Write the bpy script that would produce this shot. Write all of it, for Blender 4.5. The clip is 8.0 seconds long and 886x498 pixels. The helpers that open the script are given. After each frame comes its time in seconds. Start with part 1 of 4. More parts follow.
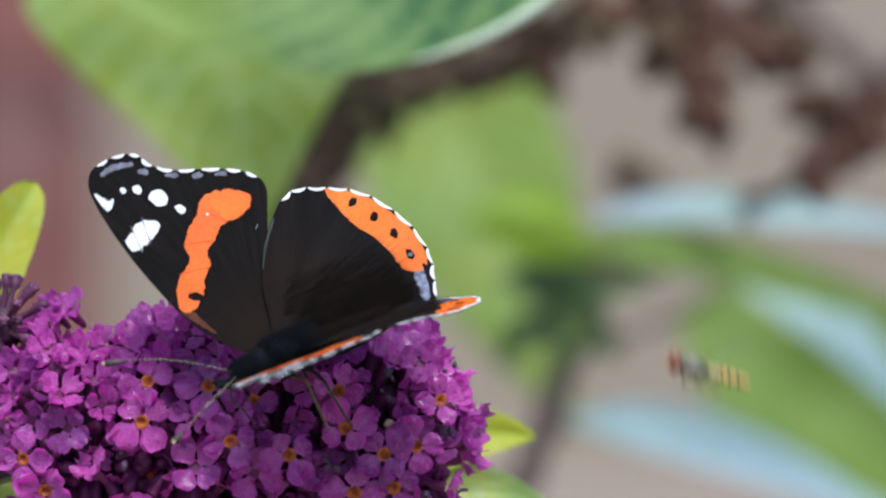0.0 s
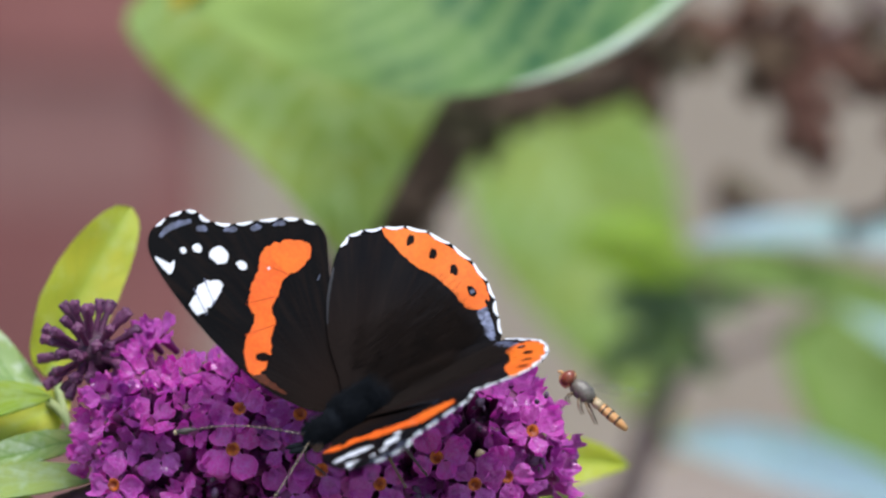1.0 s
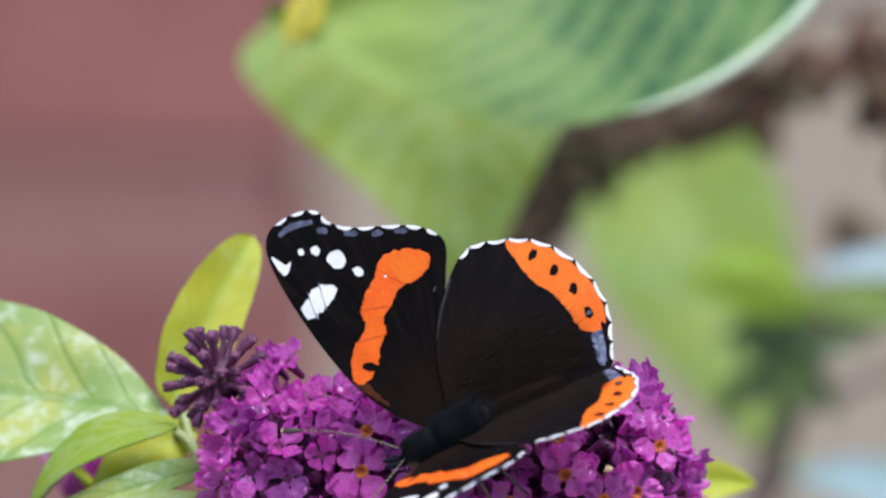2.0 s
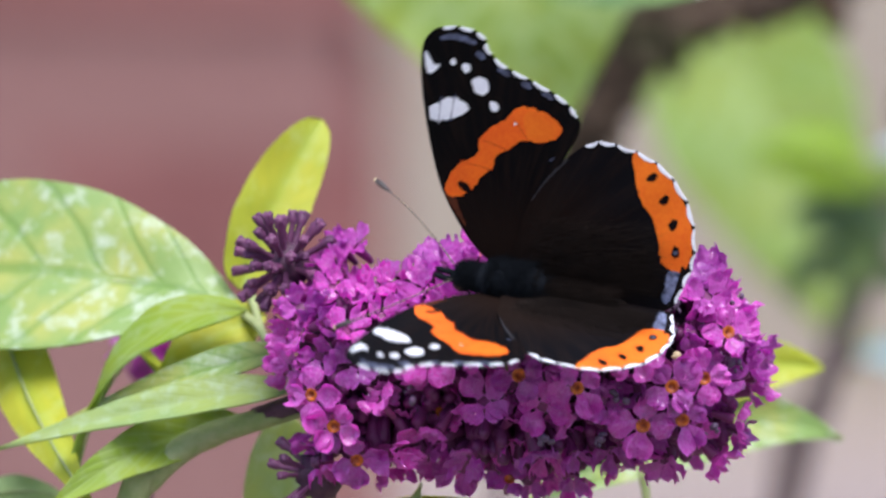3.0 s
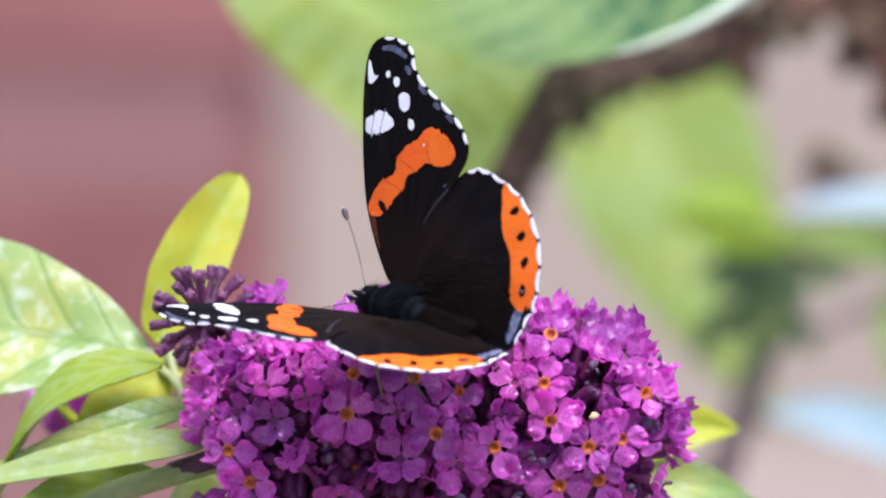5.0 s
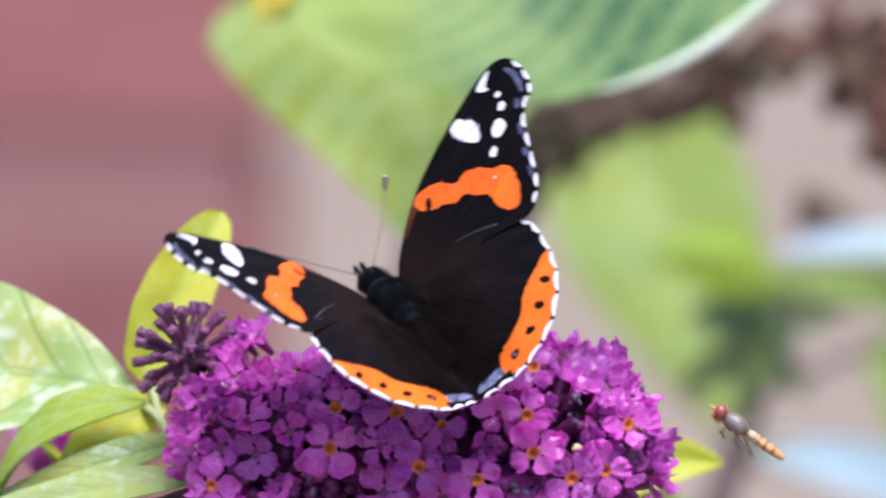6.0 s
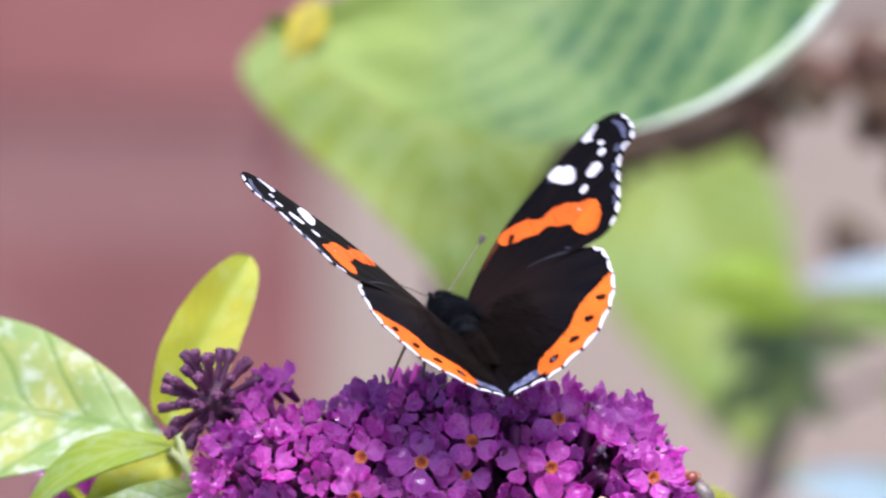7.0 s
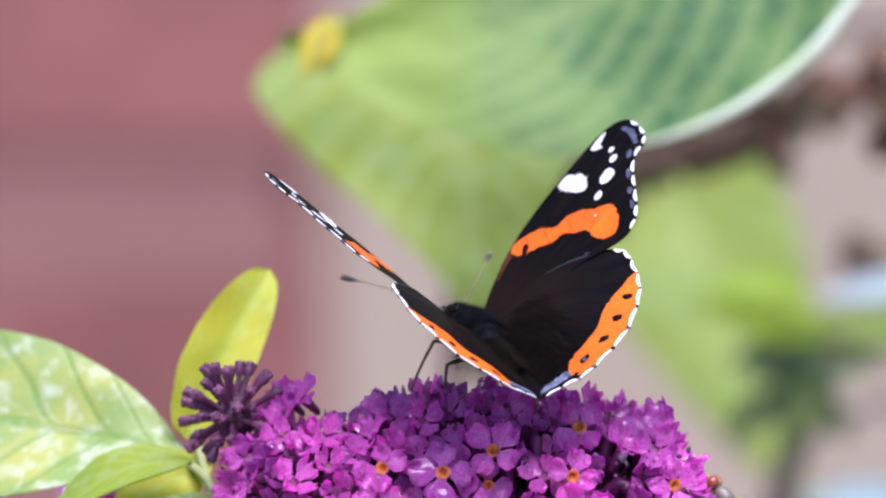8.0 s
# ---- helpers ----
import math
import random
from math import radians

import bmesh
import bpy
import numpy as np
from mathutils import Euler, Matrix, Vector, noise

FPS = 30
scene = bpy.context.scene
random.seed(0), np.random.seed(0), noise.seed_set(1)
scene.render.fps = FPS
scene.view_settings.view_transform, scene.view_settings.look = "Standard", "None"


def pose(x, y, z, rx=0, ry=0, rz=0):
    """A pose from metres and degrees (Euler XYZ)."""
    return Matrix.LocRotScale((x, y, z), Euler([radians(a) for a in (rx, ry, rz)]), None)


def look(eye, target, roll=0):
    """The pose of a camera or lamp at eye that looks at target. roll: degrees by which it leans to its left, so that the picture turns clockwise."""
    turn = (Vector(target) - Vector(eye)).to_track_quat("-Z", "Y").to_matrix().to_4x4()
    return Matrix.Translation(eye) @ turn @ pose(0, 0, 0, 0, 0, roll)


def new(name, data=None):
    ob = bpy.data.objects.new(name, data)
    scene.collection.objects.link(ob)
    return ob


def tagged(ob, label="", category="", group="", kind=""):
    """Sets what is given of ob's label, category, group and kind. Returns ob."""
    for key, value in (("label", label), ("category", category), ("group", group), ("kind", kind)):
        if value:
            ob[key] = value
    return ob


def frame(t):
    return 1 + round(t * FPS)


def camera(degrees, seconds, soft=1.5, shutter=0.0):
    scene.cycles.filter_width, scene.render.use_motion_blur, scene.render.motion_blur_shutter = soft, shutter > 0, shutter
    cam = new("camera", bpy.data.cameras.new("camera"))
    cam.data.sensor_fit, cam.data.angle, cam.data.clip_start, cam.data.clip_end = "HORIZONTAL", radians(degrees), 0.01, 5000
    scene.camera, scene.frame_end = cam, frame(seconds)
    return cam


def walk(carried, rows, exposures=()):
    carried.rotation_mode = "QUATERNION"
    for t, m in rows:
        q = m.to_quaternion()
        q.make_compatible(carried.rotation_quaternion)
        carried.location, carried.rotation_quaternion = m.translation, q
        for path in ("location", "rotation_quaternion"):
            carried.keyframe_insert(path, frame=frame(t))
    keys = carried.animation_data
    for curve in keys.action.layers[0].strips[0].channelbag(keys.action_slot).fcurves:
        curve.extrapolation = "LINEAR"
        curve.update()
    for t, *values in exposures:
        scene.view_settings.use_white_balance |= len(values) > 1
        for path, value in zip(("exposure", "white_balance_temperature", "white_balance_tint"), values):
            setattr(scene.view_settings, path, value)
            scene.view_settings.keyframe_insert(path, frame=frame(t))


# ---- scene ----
# The plant stands 1.15 m over the ground; G is its own frame, tipped so that
# its y axis runs along the camera's mean line of sight. Plant sizes are in mm.
MM = 0.001
G = Matrix.Translation((0, 0, 1.15)) @ Matrix.Rotation(radians(-8), 4, "X")

# ---- camera: a long lens 1.5 m from the flower, held by hand ----
cam = camera(3.991, 8.0, soft=2.3, shutter=0.35)
cam.data.dof.use_dof = True
cam.data.dof.focus_distance = 1.488
cam.data.dof.aperture_fstop = 21.0

# seconds, shift of the eye to the right and up (mm), pan, tilt and roll (degrees)
VIEW = [
    (0.0, -4.9, -0.3, -1.1106, 0.8459, 0.15),
    (0.2, -4.2, 0.1, -1.0574, 0.8556, 0.09),
    (0.5, -0.4, 1.1, -0.7776, 0.8410, 0.12),
    (0.7, 2.9, 1.1, -0.5113, 0.8634, -0.17),
    (1.0, 0.1, 6.7, -0.5042, 0.7048, 0.77),
    (1.2, 0.5, 5.7, -0.3514, 0.7743, 0.18),
    (2.3, -5.0, -9.6, -0.0769, 1.4234, -0.61),
    (2.5, 0.9, -1.2, 0.2465, 0.8864, -0.14),
    (2.7, -3.2, 0.1, 0.1426, 0.7020, 0.64),
    (3.0, -4.4, -2.0, 0.2065, 0.6152, -0.44),
    (3.5, 0.0, -0.0, 0.0407, 0.4558, -0.00),
    (4.0, -9.4, -2.7, -0.2643, 0.7825, -0.34),
    (4.2, -11.4, -0.6, -0.4125, 0.7588, 0.48),
    (5.3, -10.4, 0.4, -0.3924, 0.8242, 0.04),
    (5.5, -12.3, 0.1, -0.4696, 0.8841, -0.35),
    (5.9, -7.7, -2.5, -0.3662, 1.0307, -0.26),
    (6.0, -5.4, -7.9, -0.2806, 1.2547, -0.22),
    (6.2, -6.5, -1.4, -0.3010, 1.0933, 0.29),
    (6.5, -6.7, 0.4, -0.2231, 1.0582, -0.21),
    (7.0, -4.0, 8.9, -0.1151, 0.8354, 0.46),
    (7.1, -0.9, 5.9, 0.0313, 0.8996, -0.02),
    (7.5, 2.7, 3.8, 0.1413, 1.0246, 0.37),
    (7.8, -1.5, 3.7, 0.0744, 1.0452, 0.12),
    (8.0, -6.8, 2.9, -0.1273, 1.1127, -0.16),
]


def eye_pose(ex, ez, pan, tilt, roll):
    return (G @ Matrix.Translation((ex * MM, -1.5, ez * MM)) @ Matrix.Rotation(radians(-roll), 4, "Y")
            @ Matrix.Rotation(radians(pan), 4, "Z") @ Matrix.Rotation(radians(90 + tilt), 4, "X"))


walk(cam, [(t, eye_pose(*v)) for t, *v in VIEW],
     exposures=[(0.0, 0.05, 6180, 8), (1.2, 0.10, 6180, 9), (2.5, 0.34, 6180, 14), (3.5, 0.52, 6180, 16), (5.5, 0.64, 6130, 24), (8.0, 0.58, 6130, 25)])

# ---- light: bright hazy sky, soft sun ----
world = bpy.data.worlds.new("sky")
scene.world = world
world.use_nodes = True
wn = world.node_tree
sky = wn.nodes.new("ShaderNodeTexSky")
sky.sky_type = "NISHITA"
sky.sun_disc = False
SUN_EL, SUN_AZ = 68.0, 168.0     # azimuth: clockwise from the +y axis
sky.sun_elevation, sky.sun_rotation = radians(SUN_EL), radians(SUN_AZ)
sky.air_density, sky.dust_density = 1.0, 1.5
wn.links.new(sky.outputs["Color"], wn.nodes["Background"].inputs["Color"])
wn.nodes["Background"].inputs["Strength"].default_value = 0.165
sun = new("sun", bpy.data.lights.new("sun", "SUN"))
sun.data.energy, sun.data.angle, sun.data.color = 4.3, radians(40), (1.0, 0.97, 0.93)
sun_from = Vector((math.sin(radians(SUN_AZ)) * math.cos(radians(SUN_EL)),
                   math.cos(radians(SUN_AZ)) * math.cos(radians(SUN_EL)), math.sin(radians(SUN_EL))))
sun.matrix_world = look(sun_from * 5, (0, 0, 0))


# ---- materials ----
def shader(name, rough=0.6, spec=0.5, coat=0.0, sheen=0.0):
    m = bpy.data.materials.new(name)
    m.use_nodes = True
    nt = m.node_tree
    b = nt.nodes["Principled BSDF"]
    b.inputs["Roughness"].default_value = rough
    b.inputs["Specular IOR Level"].default_value = spec
    b.inputs["Coat Weight"].default_value = coat
    b.inputs["Coat Roughness"].default_value = 0.07
    b.inputs["Sheen Weight"].default_value = sheen
    return m, nt, b


def node(nt, kind, **values):
    n = nt.nodes.new(kind)
    for key, value in values.items():
        n.inputs[key.replace("_", " ")].default_value = value
    return n


def blend(nt, fac, a, b):
    """A colour mix; fac, a and b are sockets or values."""
    n = nt.nodes.new("ShaderNodeMix")
    n.data_type = "RGBA"
    for socket, value in ((n.inputs[0], fac), (n.inputs[6], a), (n.inputs[7], b)):
        if isinstance(value, bpy.types.NodeSocket):
            nt.links.new(value, socket)
        elif isinstance(value, (int, float)):
            socket.default_value = value
        else:
            socket.default_value = (*value, 1.0)
    return n.outputs[2]


def ramp(nt, socket, low, high):
    n = nt.nodes.new("ShaderNodeMapRange")
    n.inputs["From Min"].default_value, n.inputs["From Max"].default_value = low, high
    nt.links.new(socket, n.inputs["Value"])
    return n.outputs["Result"]


def math_node(nt, op, a, b=0.0):
    n = nt.nodes.new("ShaderNodeMath")
    n.operation = op
    for socket, value in ((n.inputs[0], a), (n.inputs[1], b)):
        if isinstance(value, bpy.types.NodeSocket):
            nt.links.new(value, socket)
        else:
            socket.default_value = value
    return n.outputs[0]


def noise_of(nt, scale, detail=4.0, rough=0.55):
    c = nt.nodes.new("ShaderNodeTexCoord")
    n = node(nt, "ShaderNodeTexNoise", Scale=scale, Detail=detail, Roughness=rough)
    nt.links.new(c.outputs["Object"], n.inputs["Vector"])
    return n.outputs["Fac"]


def bumped(nt, b, height, strength, distance):
    n = node(nt, "ShaderNodeBump", Strength=strength, Distance=distance)
    nt.links.new(height, n.inputs["Height"])
    nt.links.new(n.outputs["Normal"], b.inputs["Normal"])


def thin(nt, b, colour, amount):
    """Let part of the light through, as thin petals and leaves do."""
    tr = nt.nodes.new("ShaderNodeBsdfTranslucent")
    nt.links.new(colour, tr.inputs["Color"])
    mix = nt.nodes.new("ShaderNodeMixShader")
    mix.inputs[0].default_value = amount
    nt.links.new(b.outputs[0], mix.inputs[1])
    nt.links.new(tr.outputs[0], mix.inputs[2])
    nt.links.new(mix.outputs[0], nt.nodes["Material Output"].inputs["Surface"])


def plain(name, c1, c2, fine, coarse, rough=0.6, spec=0.5, coat=0.0, bump=0.3, depth=0.0001, through_light=0.0,
          vary=0.0, sheen=0.0, c3=None):
    """Two colours mixed at two scales, with fine relief."""
    m, nt, b = shader(name, rough, spec, coat, sheen)
    f, g = noise_of(nt, fine), noise_of(nt, coarse, 3.0)
    k = math_node(nt, "ADD", math_node(nt, "MULTIPLY", f, 0.5), math_node(nt, "MULTIPLY", g, 0.5))
    col = blend(nt, ramp(nt, k, 0.36, 0.64), c1, c2)
    if c3:
        col = blend(nt, ramp(nt, noise_of(nt, coarse * 0.6, 2.0), 0.52, 0.68), col, c3)
    if vary:
        info = nt.nodes.new("ShaderNodeObjectInfo")
        h = nt.nodes.new("ShaderNodeHueSaturation")
        nt.links.new(math_node(nt, "ADD", math_node(nt, "MULTIPLY", info.outputs["Random"], vary), 1 - vary * 0.6), h.inputs["Value"])
        nt.links.new(math_node(nt, "ADD", math_node(nt, "MULTIPLY", info.outputs["Random"], vary * 0.06), 0.5 - vary * 0.03), h.inputs["Hue"])
        nt.links.new(col, h.inputs["Color"])
        col = h.outputs["Color"]
    nt.links.new(col, b.inputs["Base Color"])
    bumped(nt, b, f, bump, depth)
    if through_light:
        thin(nt, b, col, through_light)
    return m


def leaf_material(name, blade, vein, pale, patch, through_light=0.35, rough=0.5, vein_amount=0.8,
                  vein_width=0.12, tip=None, vein_count=9.0, slope=4.5, mid=0.07):
    """A blade with a net of side veins by its UV map, and a second patchy colour."""
    m, nt, b = shader(name, rough, 0.4)
    uv = nt.nodes.new("ShaderNodeUVMap")
    uv.uv_map = "blade"
    sep = nt.nodes.new("ShaderNodeSeparateXYZ")
    nt.links.new(uv.outputs["UV"], sep.inputs[0])
    across = math_node(nt, "ABSOLUTE", math_node(nt, "SUBTRACT", sep.outputs["X"], 0.5))
    wob = math_node(nt, "MULTIPLY", noise_of(nt, 90.0, 2.0), 0.35)
    k = math_node(nt, "ADD", math_node(nt, "SUBTRACT", math_node(nt, "MULTIPLY", sep.outputs["Y"], vein_count),
                                       math_node(nt, "MULTIPLY", across, slope)), wob)
    saw = math_node(nt, "ABSOLUTE", math_node(nt, "SUBTRACT", math_node(nt, "FRACT", k), 0.5))
    side_vein = ramp(nt, saw, vein_width, 0.0)
    mid_vein = ramp(nt, across, mid, 0.015)
    veins = math_node(nt, "MAXIMUM", side_vein, mid_vein)
    net = noise_of(nt, 1500.0, 4.0)
    col = blend(nt, ramp(nt, noise_of(nt, 110.0, 3.0), 0.42, 0.6), blade, patch)
    col = blend(nt, ramp(nt, noise_of(nt, 420.0, 3.0), 0.5, 0.72), col, pale)
    col = blend(nt, math_node(nt, "MULTIPLY", veins, vein_amount), col, vein)
    if tip:
        col = blend(nt, ramp(nt, math_node(nt, "ADD", sep.outputs["Y"], math_node(nt, "MULTIPLY", wob, 0.7)), 0.64, 0.95), col, tip)
    nt.links.new(col, b.inputs["Base Color"])
    bumped(nt, b, math_node(nt, "SUBTRACT", math_node(nt, "MULTIPLY", net, 0.5), veins), 0.25, 0.0003)
    thin(nt, b, col, through_light)
    return m


def wing_material(name, inner, outer, near, far):
    """Dark wing scales, browner towards the root, streaked along the veins."""
    m, nt, b = shader(name, 0.62, 0.06)
    c = nt.nodes.new("ShaderNodeTexCoord")
    dist = nt.nodes.new("ShaderNodeVectorMath")
    dist.operation = "LENGTH"
    nt.links.new(c.outputs["Object"], dist.inputs[0])
    sep = nt.nodes.new("ShaderNodeSeparateXYZ")
    nt.links.new(c.outputs["Object"], sep.inputs[0])
    angle = math_node(nt, "ARCTAN2", sep.outputs["Y"], math_node(nt, "ABSOLUTE", sep.outputs["X"]))
    streak = node(nt, "ShaderNodeTexNoise", Scale=1.0, Detail=4.0)
    both = nt.nodes.new("ShaderNodeCombineXYZ")
    nt.links.new(math_node(nt, "MULTIPLY", angle, 26.0), both.inputs[0])
    nt.links.new(math_node(nt, "MULTIPLY", dist.outputs["Value"], 130.0), both.inputs[1])
    nt.links.new(both.outputs[0], streak.inputs["Vector"])
    reach = math_node(nt, "ADD", dist.outputs["Value"], math_node(nt, "MULTIPLY", math_node(nt, "SUBTRACT", streak.outputs["Fac"], 0.5), 0.006))
    col = blend(nt, ramp(nt, reach, near * MM, far * MM), inner, outer)
    col = blend(nt, math_node(nt, "MULTIPLY", ramp(nt, streak.outputs["Fac"], 0.45, 0.7), 0.4), col, tuple(1.7 * v for v in inner))
    nt.links.new(col, b.inputs["Base Color"])
    bumped(nt, b, math_node(nt, "ADD", streak.outputs["Fac"], noise_of(nt, 2500.0)), 0.5, 0.0001)
    return m


PETAL = plain("petal", (0.86, 0.088, 0.74), (1.0, 0.33, 0.95), 2600, 160, 0.30, 0.5, 1.0, 1.0, 0.0012, 0.52, 0.45)
# flower tubes, coloured darker to give shade in the gaps between florets
SHADED_TUBE = plain("tube", (0.09, 0.009, 0.062), (0.18, 0.019, 0.122), 700, 200, 0.5, 0.4, 0.0, 0.3, 0.0001, 0.0, 0.4)
THROAT = plain("throat", (0.56, 0.13, 0.006), (0.20, 0.025, 0.006), 1100, 500, 0.5)
STALK = plain("bud_stalk", (0.090, 0.026, 0.072), (0.21, 0.065, 0.15), 1200, 250, 0.55, 0.4, 0, 0.6, 0.0002, 0.0, 0.5)
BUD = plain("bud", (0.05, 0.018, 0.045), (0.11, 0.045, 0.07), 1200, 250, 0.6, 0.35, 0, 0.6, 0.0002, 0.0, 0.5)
DRY = plain("dry_bud", (0.035, 0.014, 0.035), (0.14, 0.08, 0.15), 1500, 500, 0.5, 0.4, 0.2, 1.0, 0.0004)
CREAM = plain("dry_flake", (0.65, 0.55, 0.35), (0.35, 0.25, 0.12), 2000, 600, 0.7)
STEM = plain("stem", (0.20, 0.27, 0.085), (0.31, 0.34, 0.16), 900, 120, 0.6, 0.4, 0, 0.5, 0.0002)
BARK = plain("bark", (0.10, 0.073, 0.066), (0.18, 0.135, 0.125), 400, 60, 0.85, 0.2, 0, 0.8, 0.001)
DEAD_DARK = plain("dark_dead_flower", (0.046, 0.033, 0.022), (0.105, 0.072, 0.050), 500, 60, 0.85, 0.2, 0, 0.8, 0.001, 0, 0.0, 0, (0.085, 0.095, 0.045))
DEAD = plain("dead_flower", (0.068, 0.036, 0.026), (0.16, 0.078, 0.058), 500, 60, 0.85, 0.2, 0, 0.8, 0.001, 0, 0.0, 0, (0.12, 0.11, 0.06))
GREEN_LEAF = leaf_material("green_leaf", (0.28, 0.42, 0.12), (0.17, 0.32, 0.055), (0.58, 0.67, 0.50), (0.45, 0.50, 0.13), 0.4, 0.42, 0.66, 0.12, None, 8.0, 2.4, 0.05)
PALE_LEAF = leaf_material("pale_leaf", (0.30, 0.43, 0.16), (0.36, 0.48, 0.21), (0.43, 0.55, 0.31), (0.36, 0.46, 0.12), 0.4, 0.5, 0.35)
YELLOW_LEAF = leaf_material("yellow_leaf", (0.52, 0.57, 0.050), (0.36, 0.48, 0.05), (0.58, 0.64, 0.14), (0.58, 0.59, 0.05), 0.5, 0.5, 0.5, 0.05, None, 9.0, 4.5, 0.22)
VARIEGATED = leaf_material("variegated_leaf", (0.15, 0.27, 0.075), (0.28, 0.40, 0.15), (0.40, 0.50, 0.22), (0.31, 0.43, 0.11), 0.35, 0.5, 0.5)
MID_LEAF = leaf_material("mid_leaf", (0.20, 0.32, 0.065), (0.25, 0.36, 0.09), (0.29, 0.39, 0.12), (0.19, 0.30, 0.05), 0.4, 0.6, 0.3)
LIGHT_LEAF = leaf_material("light_leaf", (0.215, 0.335, 0.055), (0.33, 0.45, 0.15), (0.30, 0.41, 0.15), (0.25, 0.335, 0.035), 0.42, 0.6, 0.6, 0.22)
LIME_LEAF = leaf_material("lime_leaf", (0.30, 0.44, 0.055), (0.38, 0.51, 0.14), (0.38, 0.50, 0.17), (0.33, 0.44, 0.04), 0.5, 0.6, 0.6, 0.22)
GREY_LEAF = leaf_material("grey_leaf", (0.42, 0.58, 0.63), (0.39, 0.56, 0.56), (0.50, 0.65, 0.72), (0.37, 0.55, 0.51), 0.25, 0.6, 0.3)
FEATHERED = leaf_material("feathered_leaf", (0.060, 0.165, 0.066), (0.23, 0.35, 0.13), (0.19, 0.32, 0.11), (0.13, 0.26, 0.075), 0.35, 0.6, 0.8, 0.28, (0.26, 0.38, 0.075), 10.0, 8.5)
OCHRE_LEAF = leaf_material("ochre_leaf", (0.62, 0.52, 0.05), (0.5, 0.5, 0.07), (0.66, 0.6, 0.12), (0.6, 0.55, 0.05), 0.45, 0.5, 0.22)
BRIGHT_LEAF = leaf_material("bright_leaf", (0.29, 0.46, 0.022), (0.32, 0.48, 0.05), (0.36, 0.50, 0.07), (0.26, 0.43, 0.02), 0.45, 0.6, 0.3)
DARK_LEAF = leaf_material("dark_leaf", (0.13, 0.22, 0.09), (0.17, 0.26, 0.10), (0.26, 0.34, 0.22), (0.14, 0.23, 0.07), 0.3, 0.6, 0.3)
RIM = plain("leaf_rim", (0.62, 0.70, 0.60), (0.5, 0.62, 0.42), 300, 80, 0.6)
BLACK_WING = wing_material("black_wing", (0.0090, 0.0048, 0.0034), (0.0014, 0.0013, 0.0018), 4.0, 12.0)
BROWN_WING = wing_material("brown_wing", (0.0085, 0.0050, 0.0038), (0.0024, 0.0023, 0.0034), 9.0, 17.0)
WING_HAIR = plain("wing_hair", (0.007, 0.0045, 0.0035), (0.016, 0.010, 0.0075), 2500, 300, 0.7, 0.1)
COSTA = plain("costal_scales", (0.04, 0.010, 0.004), (0.11, 0.024, 0.007), 2200, 400, 0.6, 0.2)
PALE_BLUE = plain("pale_blue_scales", (0.02, 0.024, 0.05), (0.19, 0.215, 0.34), 1400, 700, 0.5, 0.3, 0, 0.5, 0.0001)
UNDER_WING = plain("under_wing", (0.03, 0.022, 0.018), (0.12, 0.085, 0.06), 700, 200, 0.7, 0.3)
ORANGE = plain("orange_scales", (0.66, 0.080, 0.002), (0.76, 0.135, 0.003), 2200, 130, 0.6, 0.3, 0, 0.4, 0.0001)
AMBER = plain("amber_scales", (0.64, 0.095, 0.002), (0.72, 0.150, 0.003), 2200, 160, 0.6, 0.3, 0, 0.4, 0.0001)
WHITE = plain("white_scales", (0.76, 0.77, 0.80), (0.62, 0.63, 0.68), 2600, 300, 0.6, 0.3, 0, 0.5, 0.0001)
# blue scales, also the bluish sheen painted near the forewing tip
BLUE = plain("blue_and_sheen_scales", (0.015, 0.018, 0.036), (0.10, 0.115, 0.19), 1600, 900, 0.5, 0.4, 0, 0.5, 0.0001)
# paler colour for the highlight on the hindwing's leading edge
EDGE_HIGHLIGHT = plain("edge_highlight", (0.008, 0.008, 0.010), (0.030, 0.030, 0.036), 1500, 300, 0.6, 0.3)
RUST = plain("rust_scales", (0.30, 0.030, 0.002), (0.40, 0.05, 0.003), 2000, 300, 0.6, 0.2)
SPOT = plain("black_scales", (0.003, 0.002, 0.002), (0.007, 0.004, 0.004), 2500, 500, 0.6, 0.05)
FUR = plain("dark_fur", (0.0050, 0.0062, 0.0082), (0.0105, 0.0125, 0.0160), 2500, 300, 0.8, 0.05)
EYE = plain("dark_eye", (0.03, 0.015, 0.01), (0.06, 0.03, 0.02), 4000, 900, 0.25, 0.6)
LEG = plain("leg", (0.09, 0.055, 0.03), (0.20, 0.13, 0.07), 2500, 500, 0.5)
DARK_LEG = plain("dark_leg", (0.02, 0.015, 0.015), (0.07, 0.055, 0.05), 2500, 500, 0.5)
FLY_ORANGE = plain("fly_orange", (0.52, 0.25, 0.08), (0.62, 0.36, 0.15), 1500, 500, 0.45)
FLY_DARK = plain("fly_dark", (0.03, 0.022, 0.016), (0.08, 0.06, 0.04), 1500, 500, 0.45)
FLY_THORAX = plain("fly_thorax", (0.085, 0.075, 0.060), (0.18, 0.16, 0.13), 2500, 600, 0.4, 0.6)
FLY_PALE = plain("fly_pale", (0.40, 0.30, 0.16), (0.46, 0.37, 0.23), 1500, 500, 0.45)
FLY_EYE = plain("fly_eye", (0.16, 0.03, 0.015), (0.24, 0.06, 0.03), 4000, 800, 0.3, 0.6)
BRICK = plain("brick", (0.247, 0.102, 0.091), (0.308, 0.136, 0.120), 90, 14, 0.9, 0.2, 0, 0.6, 0.003, 0, 0.12, 0, (0.205, 0.086, 0.077))
MORTAR = plain("mortar", (0.24, 0.125, 0.113), (0.28, 0.155, 0.14), 120, 10, 0.95, 0.1, 0, 0.6, 0.003)
